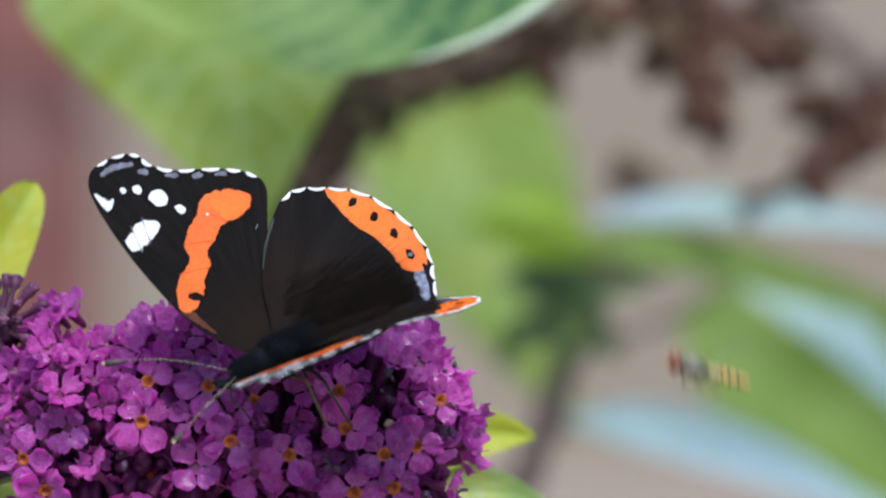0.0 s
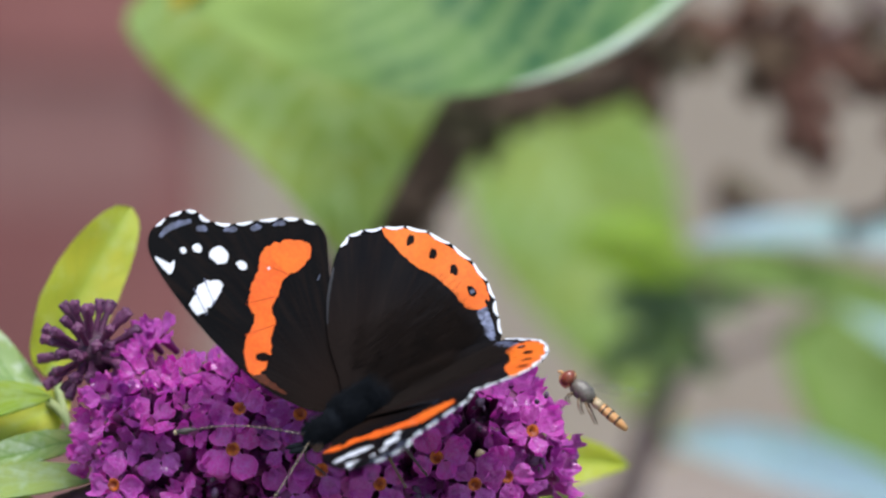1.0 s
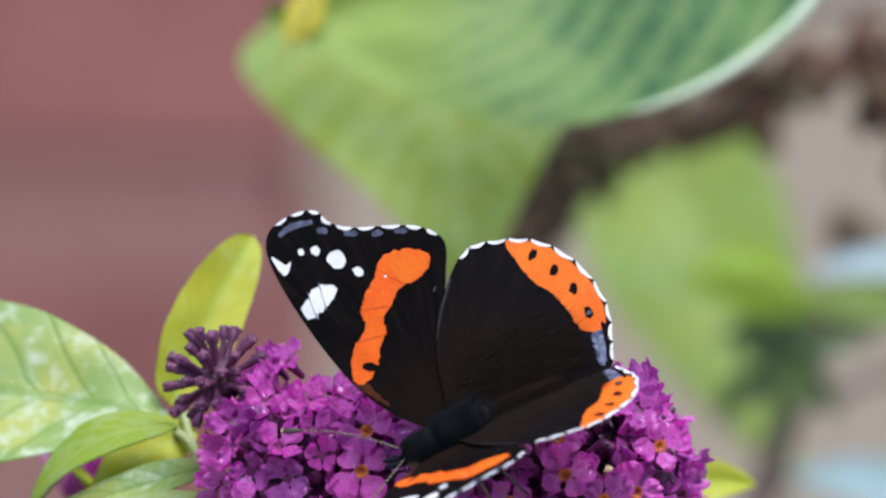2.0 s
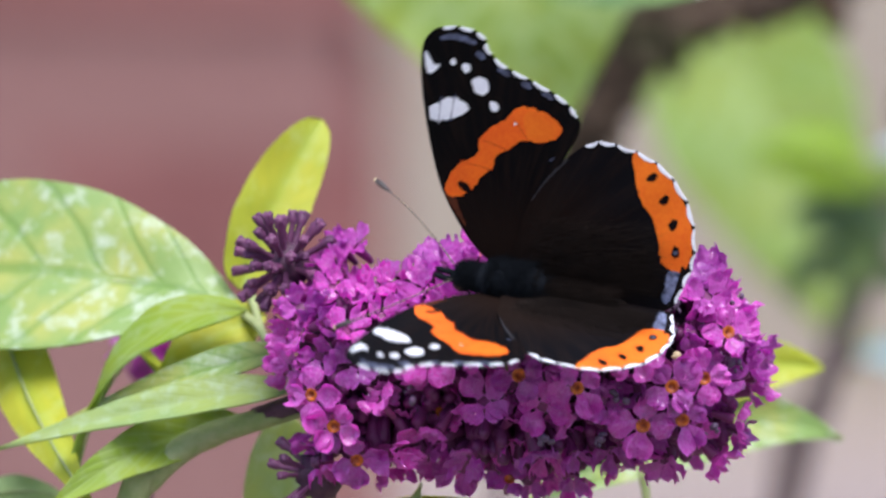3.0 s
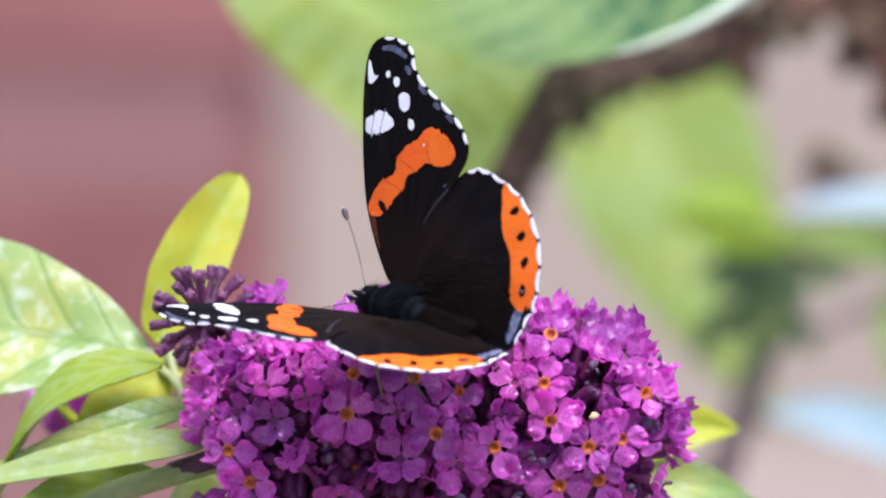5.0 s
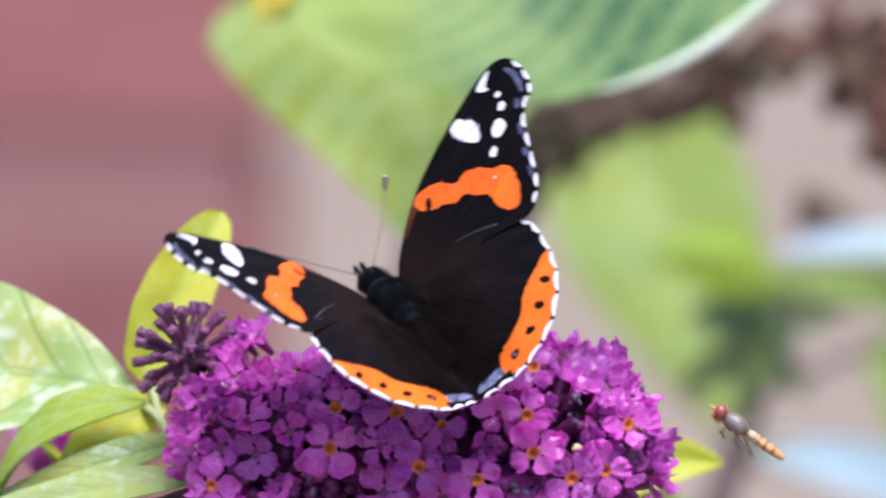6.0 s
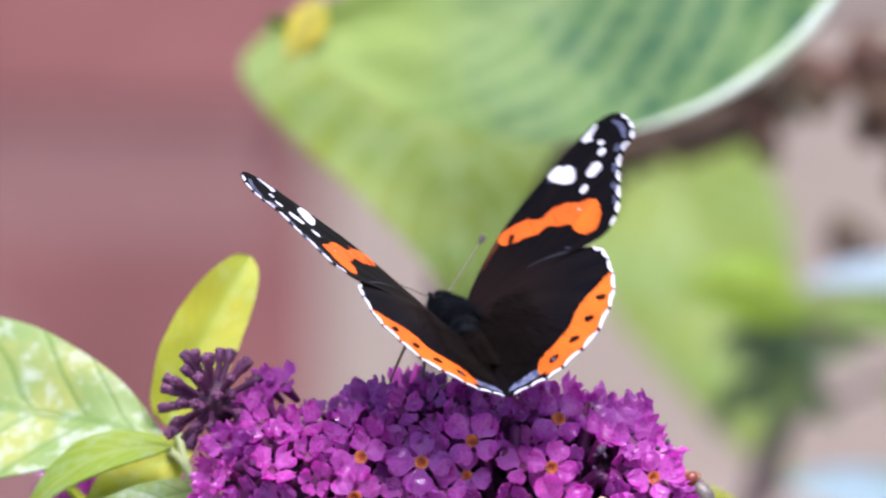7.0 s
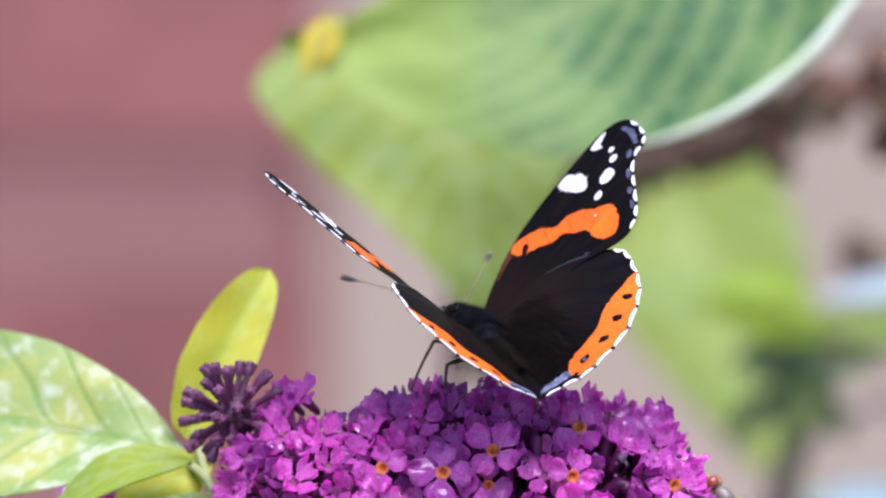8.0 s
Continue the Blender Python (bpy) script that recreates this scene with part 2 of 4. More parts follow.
RENDER = plain("render", (0.37, 0.315, 0.25), (0.42, 0.365, 0.30), 60, 3, 0.95, 0.1, 0, 0.5, 0.004, 0, 0, 0, (0.36, 0.32, 0.245))
PLINTH = plain("plinth", (0.43, 0.36, 0.34), (0.49, 0.42, 0.40), 60, 3, 0.9, 0.2, 0, 0.5, 0.004)
SOIL = plain("paving", (0.14, 0.125, 0.10), (0.22, 0.19, 0.155), 40, 2, 0.95, 0.1, 0, 0.6, 0.01)
film_mat, film_nt, film_b = shader("fly_wing", 0.15, 0.6)
film_b.inputs["Base Color"].default_value = (0.30, 0.30, 0.28, 1)
film_clear = film_nt.nodes.new("ShaderNodeBsdfTransparent")
film_mix = film_nt.nodes.new("ShaderNodeMixShader")
film_nt.links.new(ramp(film_nt, noise_of(film_nt, 700.0, 2.0), -4.0, 0.65), film_mix.inputs[0])
film_nt.links.new(film_clear.outputs[0], film_mix.inputs[2])
film_nt.links.new(film_b.outputs[0], film_mix.inputs[1])
film_nt.links.new(film_mix.outputs[0], film_nt.nodes["Material Output"].inputs["Surface"])


# ---- builders (all in mm) ----
def mesh_of(name, bm, *materials):
    me = bpy.data.meshes.new(name)
    bmesh.ops.scale(bm, vec=(MM, MM, MM), verts=bm.verts)
    bm.normal_update()
    bm.to_mesh(me)
    bm.free()
    for m in materials:
        me.materials.append(m)
    for p in me.polygons:
        p.use_smooth = True
    return me


def part(name, bm, material, parent, label=""):
    ms = material if isinstance(material, tuple) else (material,)
    ob = new(name, bm if isinstance(bm, bpy.types.Mesh) else mesh_of(name, bm, *ms))
    ob.parent = parent
    return tagged(ob, label)


def thing(name, m, label, category, group="", kind=""):
    ob = new(name)
    ob.empty_display_size = 0.005
    ob.matrix_world = m
    return tagged(ob, label, category, group, kind)


def flat(ob):
    """Flat shading, for the faces of walls."""
    for p in ob.data.polygons:
        p.use_smooth = False
    return ob


def smooth_path(points, n):
    """n points of a Catmull-Rom curve through points."""
    p = [Vector(q) for q in points]
    p = [p[0] * 2 - p[1]] + p + [p[-1] * 2 - p[-2]]
    out = []
    for i in range(n):
        f = i / (n - 1) * (len(p) - 3)
        k = min(int(f), len(p) - 4)
        t = f - k
        a, b, c, d = p[k:k + 4]
        out.append(0.5 * (2 * b + (c - a) * t + (2 * a - 5 * b + 4 * c - d) * t * t + (3 * b - a - 3 * c + d) * t ** 3))
    return out


def tube(bm, points, radii, sides=8, slot=0):
    """A tube along points with a radius at each, closed at both ends."""
    rings, up = [], Vector((0.13, 0.31, 0.94))
    for i, p in enumerate(points):
        p = Vector(p)
        d = (Vector(points[min(i + 1, len(points) - 1)]) - Vector(points[max(i - 1, 0)])).normalized()
        a = d.cross(up)
        a = a.normalized() if a.length > 1e-4 else d.orthogonal().normalized()
        b = d.cross(a)
        r = radii[i] if isinstance(radii, (list, tuple)) else radii
        rings.append([bm.verts.new(p + r * (a * math.cos(6.2832 * j / sides) + b * math.sin(6.2832 * j / sides))) for j in range(sides)])
    faces = []
    for q, s in zip(rings, rings[1:]):
        for j in range(sides):
            faces.append(bm.faces.new((q[j], q[(j + 1) % sides], s[(j + 1) % sides], s[j])))
    faces += [bm.faces.new(rings[0][::-1]), bm.faces.new(rings[-1])]
    for f in faces:
        f.material_index = slot
    return rings


def ball(bm, centre, radii, turn=None, u=14, v=9, wobble=0.0, seed=0):
    """A rounded lump, smooth or lumpy."""
    c = Vector(centre)
    m = (turn or Matrix()).to_3x3()

    def at(i, j):
        a, e = 6.2832 * i / u, math.pi * (j / v - 0.5)
        d = m @ Vector((radii[0] * math.cos(e) * math.cos(a), radii[1] * math.cos(e) * math.sin(a), radii[2] * math.sin(e)))
        return bm.verts.new(c + d * (1 + wobble * noise.noise((c + d) * 0.9 + Vector((seed, 0, 0)))) if wobble else c + d)
    low, high = at(0, 0), at(0, v)
    rows = [[at(i, j) for i in range(u)] for j in range(1, v)]
    for i in range(u):
        k = (i + 1) % u
        bm.faces.new((low, rows[0][k], rows[0][i]))
        bm.faces.new((high, rows[-1][i], rows[-1][k]))
        for q, r in zip(rows, rows[1:]):
            bm.faces.new((q[i], q[k], r[k], r[i]))


def sheet(outline, level, top, bottom, step, mirror=1):
    """A thin solid plate inside a plan outline: level(x, y) gives its height."""
    from mathutils.geometry import delaunay_2d_cdt
    pts = [Vector((p[0], p[1])) for p in outline]
    n = len(pts)
    lo = (min(p.x for p in pts), min(p.y for p in pts))
    hi = (max(p.x for p in pts), max(p.y for p in pts))

    gx, gy = np.meshgrid(np.arange(lo[0] + step / 2, hi[0], step), np.arange(lo[1] + step / 2, hi[1], step))
    gx, gy = gx.ravel(), gy.ravel()
    odd, near = np.zeros(len(gx), bool), np.full(len(gx), 1e9)
    for i in range(n):
        a, b = pts[i], pts[i - 1]
        if a.y != b.y:
            odd ^= ((a.y > gy) != (b.y > gy)) & (gx < (b.x - a.x) * (gy - a.y) / (b.y - a.y) + a.x)
        near = np.minimum(near, (gx - a.x) ** 2 + (gy - a.y) ** 2)
    keep = odd & (near > (step * 0.45) ** 2)
    grid = [Vector((float(x), float(y))) for x, y in zip(gx[keep], gy[keep])]
    verts, _, tris, *_ = delaunay_2d_cdt(pts + grid, [(i, (i + 1) % n) for i in range(n)], [], 1, 1e-5)
    bm = bmesh.new()
    up = [bm.verts.new((mirror * v.x, v.y, level(v.x, v.y) + top)) for v in verts]
    dn = [bm.verts.new((mirror * v.x, v.y, level(v.x, v.y) + bottom)) for v in verts]
    count = {}
    for t in tris:
        for a, b in zip(t, (*t[1:], t[0])):
            count[frozenset((a, b))] = count.get(frozenset((a, b)), 0) + 1
    for t in tris:
        bm.faces.new([up[i] for i in t])
        bm.faces.new([dn[i] for i in t][::-1]).material_index = 1
        for a, b in zip(t, (*t[1:], t[0])):
            if count[frozenset((a, b))] == 1:
                bm.faces.new((up[a], dn[a], dn[b], up[b]))
    bmesh.ops.recalc_face_normals(bm, faces=bm.faces)
    for e in bm.edges:
        e.smooth = e.calc_face_angle(0.0) < 0.8
    return bm


def leaf_mesh(base, bend, tip, width, side, fold=0.25, wave=0.05, taper=0.85, seed=0, thick=0.3, crisp=1.0):
    """A pointed blade from base by bend to tip; side: the way across it."""
    base, bend, tip, side = Vector(base), Vector(bend), Vector(tip), Vector(side)
    rows, cols = 30, 12
    bm = bmesh.new()
    uv = bm.loops.layers.uv.new("blade")
    layers = ([], [])
    where = {}
    for i in range(rows + 1):
        t = i / rows
        c = base * (1 - t) ** 2 + bend * 2 * t * (1 - t) + tip * t * t
        d = ((bend - base) * (1 - t) + (tip - bend) * t).normalized()
        s = (side - d * side.dot(d)).normalized()
        nrm = s.cross(d)
        w = width * 0.5 * max(0.03, math.sin(math.pi * t ** taper) ** crisp)
        w *= 1 + 0.05 * noise.noise(Vector((t * 7, seed, 0)))
        for k, layer in enumerate(layers):
            row = []
            for j in range(cols + 1):
                u = j / cols * 2 - 1
                lift = fold * abs(u) * w + wave * width * noise.noise(Vector((t * 5, u * 1.3, seed * 3.7)))
                lift += 0.02 * width * math.cos((t * 9 - abs(u) * 2.2) * 6.2832) * (1 - abs(u)) * 0.5
                v = bm.verts.new(c + s * u * w + nrm * (lift - k * thick))
                where[v] = (j / cols, t)
                row.append(v)
            layer.append(row)
    top, low = layers
    for i in range(rows):
        for j in range(cols):
            bm.faces.new((top[i][j], top[i][j + 1], top[i + 1][j + 1], top[i + 1][j]))
            bm.faces.new((low[i][j], low[i + 1][j], low[i + 1][j + 1], low[i][j + 1]))
        for j in (0, cols):
            bm.faces.new((top[i][j], top[i + 1][j], low[i + 1][j], low[i][j]))
    for i in (0, rows):
        for j in range(cols):
            bm.faces.new((top[i][j], top[i][j + 1], low[i][j + 1], low[i][j]))
    bmesh.ops.recalc_face_normals(bm, faces=bm.faces)
    for e in bm.edges:
        e.smooth = e.calc_face_angle(0.0) < 0.9
    for f in bm.faces:
        for loop in f.loops:
            loop[uv].uv = where[loop.vert]
    return bm


def add_leaf(plant, base, bend, tip, width, side, material, label="", **shape):
    """A leaf as a part of plant, with its raised midrib under it."""
    leaf = part("leaf", leaf_mesh(base, bend, tip, width, side, **shape), material, plant, label)
    b, c, e = Vector(base), Vector(bend), Vector(tip)
    s = Vector(side)
    line = []
    for i in range(14):
        t = i / 13 * 0.94
        d = ((c - b) * (1 - t) + (e - c) * t).normalized()
        line.append(b * (1 - t) ** 2 + c * 2 * t * (1 - t) + e * t * t - (s - d * s.dot(d)).normalized().cross(d) * (0.35 + 0.5 * shape.get("wave", 0.05) * width))
    bm = bmesh.new()
    tube(bm, line, [max(0.15, min(width, 20) * 0.035 * (1 - i / 15)) for i in range(14)], 6)
    part("midrib", bm, STEM, leaf)
    return leaf


def ground_under(x, y):
    """The plant-frame place, in mm, of the point of the ground at x, y metres."""
    return tuple((G.inverted() @ Vector((x, y, -0.02))) / MM)


# ---- setting ----
bm = bmesh.new()
bmesh.ops.create_grid(bm, x_segments=40, y_segments=40, size=60000)
ground = part("ground", bm, SOIL, None)
tagged(ground, "dark gravelly soil of a garden", "ground", kind="structure")

bm = bmesh.new()
bmesh.ops.create_cube(bm, size=1.0, matrix=Matrix.Translation((900, 2700, 1300)) @ Matrix.Diagonal((7000, 180, 2600, 1)))
bmesh.ops.bevel(bm, geom=bm.edges[:], offset=15, segments=2, affect="EDGES")
tagged(flat(part("wall_rendered", bm, RENDER, None)), "pale beige rendered garden wall", "wall", kind="structure")

bm = bmesh.new()
bmesh.ops.create_cube(bm, size=1.0, matrix=Matrix.Translation((900, 2604, 380)) @ Matrix.Diagonal((7000, 20, 760, 1)))
bmesh.ops.bevel(bm, geom=bm.edges[:], offset=4, segments=2, affect="EDGES")
tagged(flat(part("wall_plinth", bm, PLINTH, None)), "pale pinkish painted plinth at the foot of the wall", "wall", kind="structure")

# the brick wall's mortar bed; its bricks come last
WALL_EDGE, WALL_Y = -0.026, 1.19
bm = bmesh.new()
bmesh.ops.create_cube(bm, size=1.0, matrix=Matrix.Translation((-900 + WALL_EDGE * 1000 - 8, WALL_Y * 1000 + 110.8, 1000)) @ Matrix.Diagonal((1800, 220, 2000, 1)))
brick_wall = tagged(flat(part("wall_brick", bm, MORTAR, None)), "weathered red brick wall with pale mortar", "wall", kind="structure")

# ---- the near branch: stem and leaves ----
branch = thing("buddleia_branch", G, "leafy buddleia branch with yellow-green leaves on a bent stem", "branch")
bm = bmesh.new()
line = smooth_path([ground_under(-0.14, 0.16), (-90, 90, -420), (-62, 30, -70), (-47.3, 13, -16.6), (-45.0, 12.5, -12.9), (-41.4, 12, -9.6), (-37.4, 12, -7.5), (-33.0, 11, -6.2), (-22, 5, -3)], 60)
tube(bm, line, [2.4 - 1.2 * i / 59 for i in range(60)], 10)
part("stem", bm, STEM, branch, "green-brown arching stem")
add_leaf(branch, (-34.2, 23, 9.8), (-30.7, 24, 20.2), (-24.2, 29, 30.2), 8.7, (0.93, 0.2, -0.35), YELLOW_LEAF, "bright yellow blunt leaf with a green midrib", fold=0.22, taper=0.9, crisp=0.46, seed=1)
add_leaf(branch, (-32.6, 22, 6.9), (-45.9, 24, 13.7), (-95.8, 42, 13.3), 23, (0, 0.5, 0.86), GREEN_LEAF, "broad mottled yellow-green leaf", fold=0.12, taper=1.22, crisp=1.1, wave=0.035, seed=2)
add_leaf(branch, (-33.3, 15, 7.3), (-51.4, 13, 8.0), (-54.8, 16, -16.6), 7.6, (0.3, 0.65, 0.7), LIME_LEAF, "arching yellow-green leaf", fold=0.2, taper=0.75, crisp=0.8, seed=3)
add_leaf(branch, (-48.4, 25, 5.6), (-45.1, 21, 1.2), (-40.5, 18, -3.2), 3.6, (-0.7, 0.3, 0.7), YELLOW_LEAF, seed=4)
add_leaf(branch, (-31.0, 21, 6.5), (-37.7, 19, 5.2), (-45.5, 16, -3.9), 7.6, (0.5, 0.4, 0.7), YELLOW_LEAF, fold=0.3, taper=0.8, seed=14)
add_leaf(branch, (-28.5, 10, 2.4), (-37.0, 12, 1.1), (-55.3, 15, -5.8), 4.4, (0.1, 0.5, 0.85), GREEN_LEAF, seed=15, fold=0.3, taper=0.7)
add_leaf(branch, (-27.5, 7, -2.2), (-40.3, 8, -2.5), (-63.2, 10, -9.1), 5.2, (0, 0.6, 0.8), PALE_LEAF, "folded pale green leaf", fold=0.3, taper=0.7, seed=5)
add_leaf(branch, (-32.4, 17, -6.5), (-44.4, 11, -5.9), (-57.6, 4, -17.1), 6.2, (0.2, 0.4, 0.9), LIME_LEAF, seed=6, taper=0.8)
add_leaf(branch, (-63.5, 40, 9.6), (-61.6, 24, -2.7), (-51.0, 6, -16.5), 8.0, (0.9, -0.3, 0.4), YELLOW_LEAF, seed=7, taper=0.7)
add_leaf(branch, (-67.4, 30, -16.3), (-61.9, 30, -12.9), (-54.5, 30, -15.7), 5.0, (0.1, 0.4, 0.9), PALE_LEAF, seed=16)
add_leaf(branch, (-28.5, 24, -5), (-29.5, 26, -14), (-32, 26, -42), 8.5, (-1, 0.2, 0), PALE_LEAF, seed=8, taper=0.7)
add_leaf(branch, (-34, 20, -30), (-20, 12, -17), (-6, 12, -15.5), 6.5, (0.1, -0.5, -0.85), YELLOW_LEAF, seed=9, taper=0.8)
add_leaf(branch, (-26, 14, -34), (-16, 12, -24), (-12.5, 9, -13.5), 5.0, (0.8, -0.2, -0.4), PALE_LEAF, seed=10)
add_leaf(branch, (2, 48, -14), (22, 56, 3), (36.8, 60, -0.2), 7.5, (0.1, -0.2, -0.95), YELLOW_LEAF, "yellow leaf with a blunt tip", seed=11, taper=1.2, crisp=0.7)
add_leaf(branch, (2, 48, -16), (24, 56, -2), (39, 60, -9), 9.0, (0.1, -0.2, -0.95), GREEN_LEAF, seed=12)
add_leaf(branch, (-14, 40, -34), (6, 44, -17), (24, 46, -19), 9.0, (0.1, -0.3, -0.95), PALE_LEAF, seed=13)
for pts in (((14, 30, -12), (14.3, 30, -22), (10, 32, -60), (-60, 40, -100)), ((2, 48, -14), (-4, 46, -22), (-14, 40, -34), (-60, 40, -90)),
            ((-34.1, 22, 7.1), (-31.3, 14, 4.4), (-28.9, 9, -2.3)), ((-33.1, 23, 10.6), (-32.0, 18, 6.5), (-28.9, 9, -2.3)), ((-48.4, 25, 5.6), (-40.6, 26, 6.6), (-33.7, 20, 5.2)), ((-63.5, 40, 9.6), (-67.7, 42, 6.9), (-71.8, 40, -4.0), (-82.8, 60, -51.1)), ((-67.4, 30, -16.3), (-71.5, 30, -20.3), (-75.9, 60, -58.1)),
            ((-34, 20, -30), (-26, 14, -34), (-40, 18, -42), (-60, 28, -64))):
    bm = bmesh.new()
    tube(bm, smooth_path(pts, 16), [0.6 - 0.015 * i for i in range(16)], 7)
    part("petiole", bm, STEM, branch)

# ---- the flower head ----
rng = random.Random(7)
PROFILE_X = (-29.5, -27.5, -24, -20, -13, -5, 0, 10, 17, 22, 26, 29.5)
PROFILE_TOP = (2.0, 9.0, 12.6, 14.0, 14.8, 17.6, 17.4, 16.3, 15.3, 13.4, 8.5, 0.5)
PROFILE_LOW = (-1.0, -9.0, -14.2, -14.0, -13.8, -15.5, -16.5, -15.0, -14.5, -13.5, -10.0, -1.0)


def head_radius(x, a):
    """The head's radius at x, towards the angle a round its axis (a = 0: up, 90: to the front)."""
    up = float(np.interp(x, PROFILE_X, PROFILE_TOP)) - 0.5
    low = 0.5 - float(np.interp(x, PROFILE_X, PROFILE_LOW))
    front = 0.5 * (up + low)
    c, s = math.cos(a), math.sin(a)
    return 1.0 / math.sqrt((c / (up if c > 0 else low)) ** 2 + (s / front) ** 2)


def head_place(x, a, sink):
    r = head_radius(x, a) - sink
    p = Vector((x, -math.sin(a) * r, 0.5 + math.cos(a) * r))
    e = 0.4
    q = Vector((x + e, -math.sin(a) * (head_radius(x + e, a) - sink), 0.5 + math.cos(a) * (head_radius(x + e, a) - sink)))
    w = Vector((x, -math.sin(a + 0.03) * (head_radius(x, a + 0.03) - sink), 0.5 + math.cos(a + 0.03) * (head_radius(x, a + 0.03) - sink)))
    n = (q - p).cross(w - p)
    n = n.normalized() if n.length > 1e-6 else Vector((1, 0, 0))
    if n.dot(p - Vector((x * 0.8, 0, 0.5))) < 0:
        n = -n
    return p, n


def floret_mesh(seed, spread):
    """Four ruffled lobes round a short tube; spread: 1 open flat, less: half closed."""
    r0 = random.Random(seed)
    bm = bmesh.new()
    for k in range(4):
        turn = k * math.pi / 2 + r0.uniform(-0.2, 0.2)
        size = r0.uniform(0.78, 1.12)
        droop = r0.uniform(-0.12, 0.28)
        twist = r0.uniform(-0.45, 0.45)
        cup = r0.uniform(-0.3, 1.15)
        own = min(1.0, max(0.25, spread + r0.uniform(-0.22, 0.15)))
        grids = ([], [])
        for i in range(8):
            t = i / 7
            w = 1.68 * size * max(0.34, max(0.0, 1 - abs((t - 0.66) / 0.46) ** 2.6) ** 0.5)
            for side, rows in enumerate(grids):
                row = []
                for j in range(8):
                    u = j / 3.5 - 1
                    rr = 0.55 + 3.25 * t * size - 0.3 * u * u * t
                    z = (1 - own) * 2.6 * t + 0.3 * t - droop * 2.6 * t * t + cup * u * u * t + twist * u * t
                    z += 1.35 * t * noise.noise(Vector((u * 1.9, t * 2.4, seed * 5.1 + k * 9)))
                    z += 0.95 * t * t * noise.noise(Vector((u * 5.0, t * 2.0, seed * 3.3 + k * 4)))
                    rim = 0.42 * noise.noise(Vector((u * 5.5, seed * 2.0, k * 3.3))) * t ** 4
                    rr = 0.55 + (rr - 0.55) * (0.4 + 0.6 * own) + rim
                    x, y = rr, u * w * (0.7 + 0.3 * own)
                    row.append(bm.verts.new((x * math.cos(turn) - y * math.sin(turn), x * math.sin(turn) + y * math.cos(turn), z - side * 0.16 + 0.03 * k)))
                rows.append(row)
        top, low = grids
        for i in range(7):
            for j in range(7):
                bm.faces.new((top[i][j], top[i + 1][j], top[i + 1][j + 1], top[i][j + 1]))
                bm.faces.new((low[i][j], low[i][j + 1], low[i + 1][j + 1], low[i + 1][j]))
            for j in (0, 7):
                bm.faces.new((top[i][j], low[i][j], low[i + 1][j], top[i + 1][j]))
        for j in range(7):
            bm.faces.new((top[7][j], low[7][j], low[7][j + 1], top[7][j + 1]))
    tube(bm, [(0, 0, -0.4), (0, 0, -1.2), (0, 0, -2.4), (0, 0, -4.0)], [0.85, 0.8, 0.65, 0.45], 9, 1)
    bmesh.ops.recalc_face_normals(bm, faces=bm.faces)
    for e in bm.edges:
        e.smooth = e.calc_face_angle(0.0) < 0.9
    return mesh_of("floret", bm, PETAL, SHADED_TUBE)


def throat_mesh():
    bm = bmesh.new()
    rings = []
    for r, z in ((0.86, 0.12), (0.66, 0.16), (0.46, 0.0), (0.26, -0.35)):
        rings.append([bm.verts.new((r * math.cos(0.6283 * j), r * math.sin(0.6283 * j), z)) for j in range(10)])
    for a, b in zip(rings, rings[1:]):
        for j in range(10):
            bm.faces.new((a[j], a[(j + 1) % 10], b[(j + 1) % 10], b[j]))
    bm.faces.new(rings[-1])
    for f in bm.faces:
        f.material_index = 1 if len(f.verts) > 4 else 0
    bmesh.ops.recalc_face_normals(bm, faces=bm.faces)
    return mesh_of("throat", bm, THROAT, THROAT)


def bud_mesh(seed):
    """A slim stalk with a four-toothed knob."""
    r0 = random.Random(seed)
    bm = bmesh.new()
    b1, b2 = r0.uniform(-0.5, 0.5), r0.uniform(-0.5, 0.5)
    tube(bm, [(0, 0, 0), (b1 * 0.4, b2 * 0.4, 2.0), (b1, b2, 4.2), (b1, b2, 4.8), (b1, b2, 5.6), (b1, b2, 5.9)], [0.32, 0.33, 0.36, 0.60, 0.59, 0.32], 8)
    for k in range(4):
        a = k * math.pi / 2
        ball(bm, (b1 + 0.40 * math.cos(a), b2 + 0.40 * math.sin(a), 5.6), (0.30, 0.30, 0.34), None, 6, 5)
    return mesh_of("bud", bm, STALK)


FLORETS = [floret_mesh(s, sp) for s, sp in ((1, 1.0), (2, 0.95), (3, 0.72), (4, 0.9), (5, 0.55), (6, 1.0), (7, 0.35), (8, 0.6), (9, 0.8), (10, 0.45))]
THROATS = throat_mesh()
BUDS = [bud_mesh(s) for s in range(4)]


def face_to(p, n, spin):
    return Matrix.Translation(Vector(p) * MM) @ Vector(n).to_track_quat("Z", "Y").to_matrix().to_4x4() @ Matrix.Rotation(spin, 4, "Z")


def add_floret(head, p, n, kind, spin, size=1.0):
    f = part("floret", FLORETS[kind], None, head)
    f.matrix_basis = face_to(p, n, spin) @ Matrix.Diagonal((size, size, size, 1))
    if kind in (0, 1, 3, 5):
        part("throat", THROATS, None, f)
    return f


head = thing("buddleia_flower_head", G, "dense magenta-purple buddleia flower head, half of it in bloom", "flower")
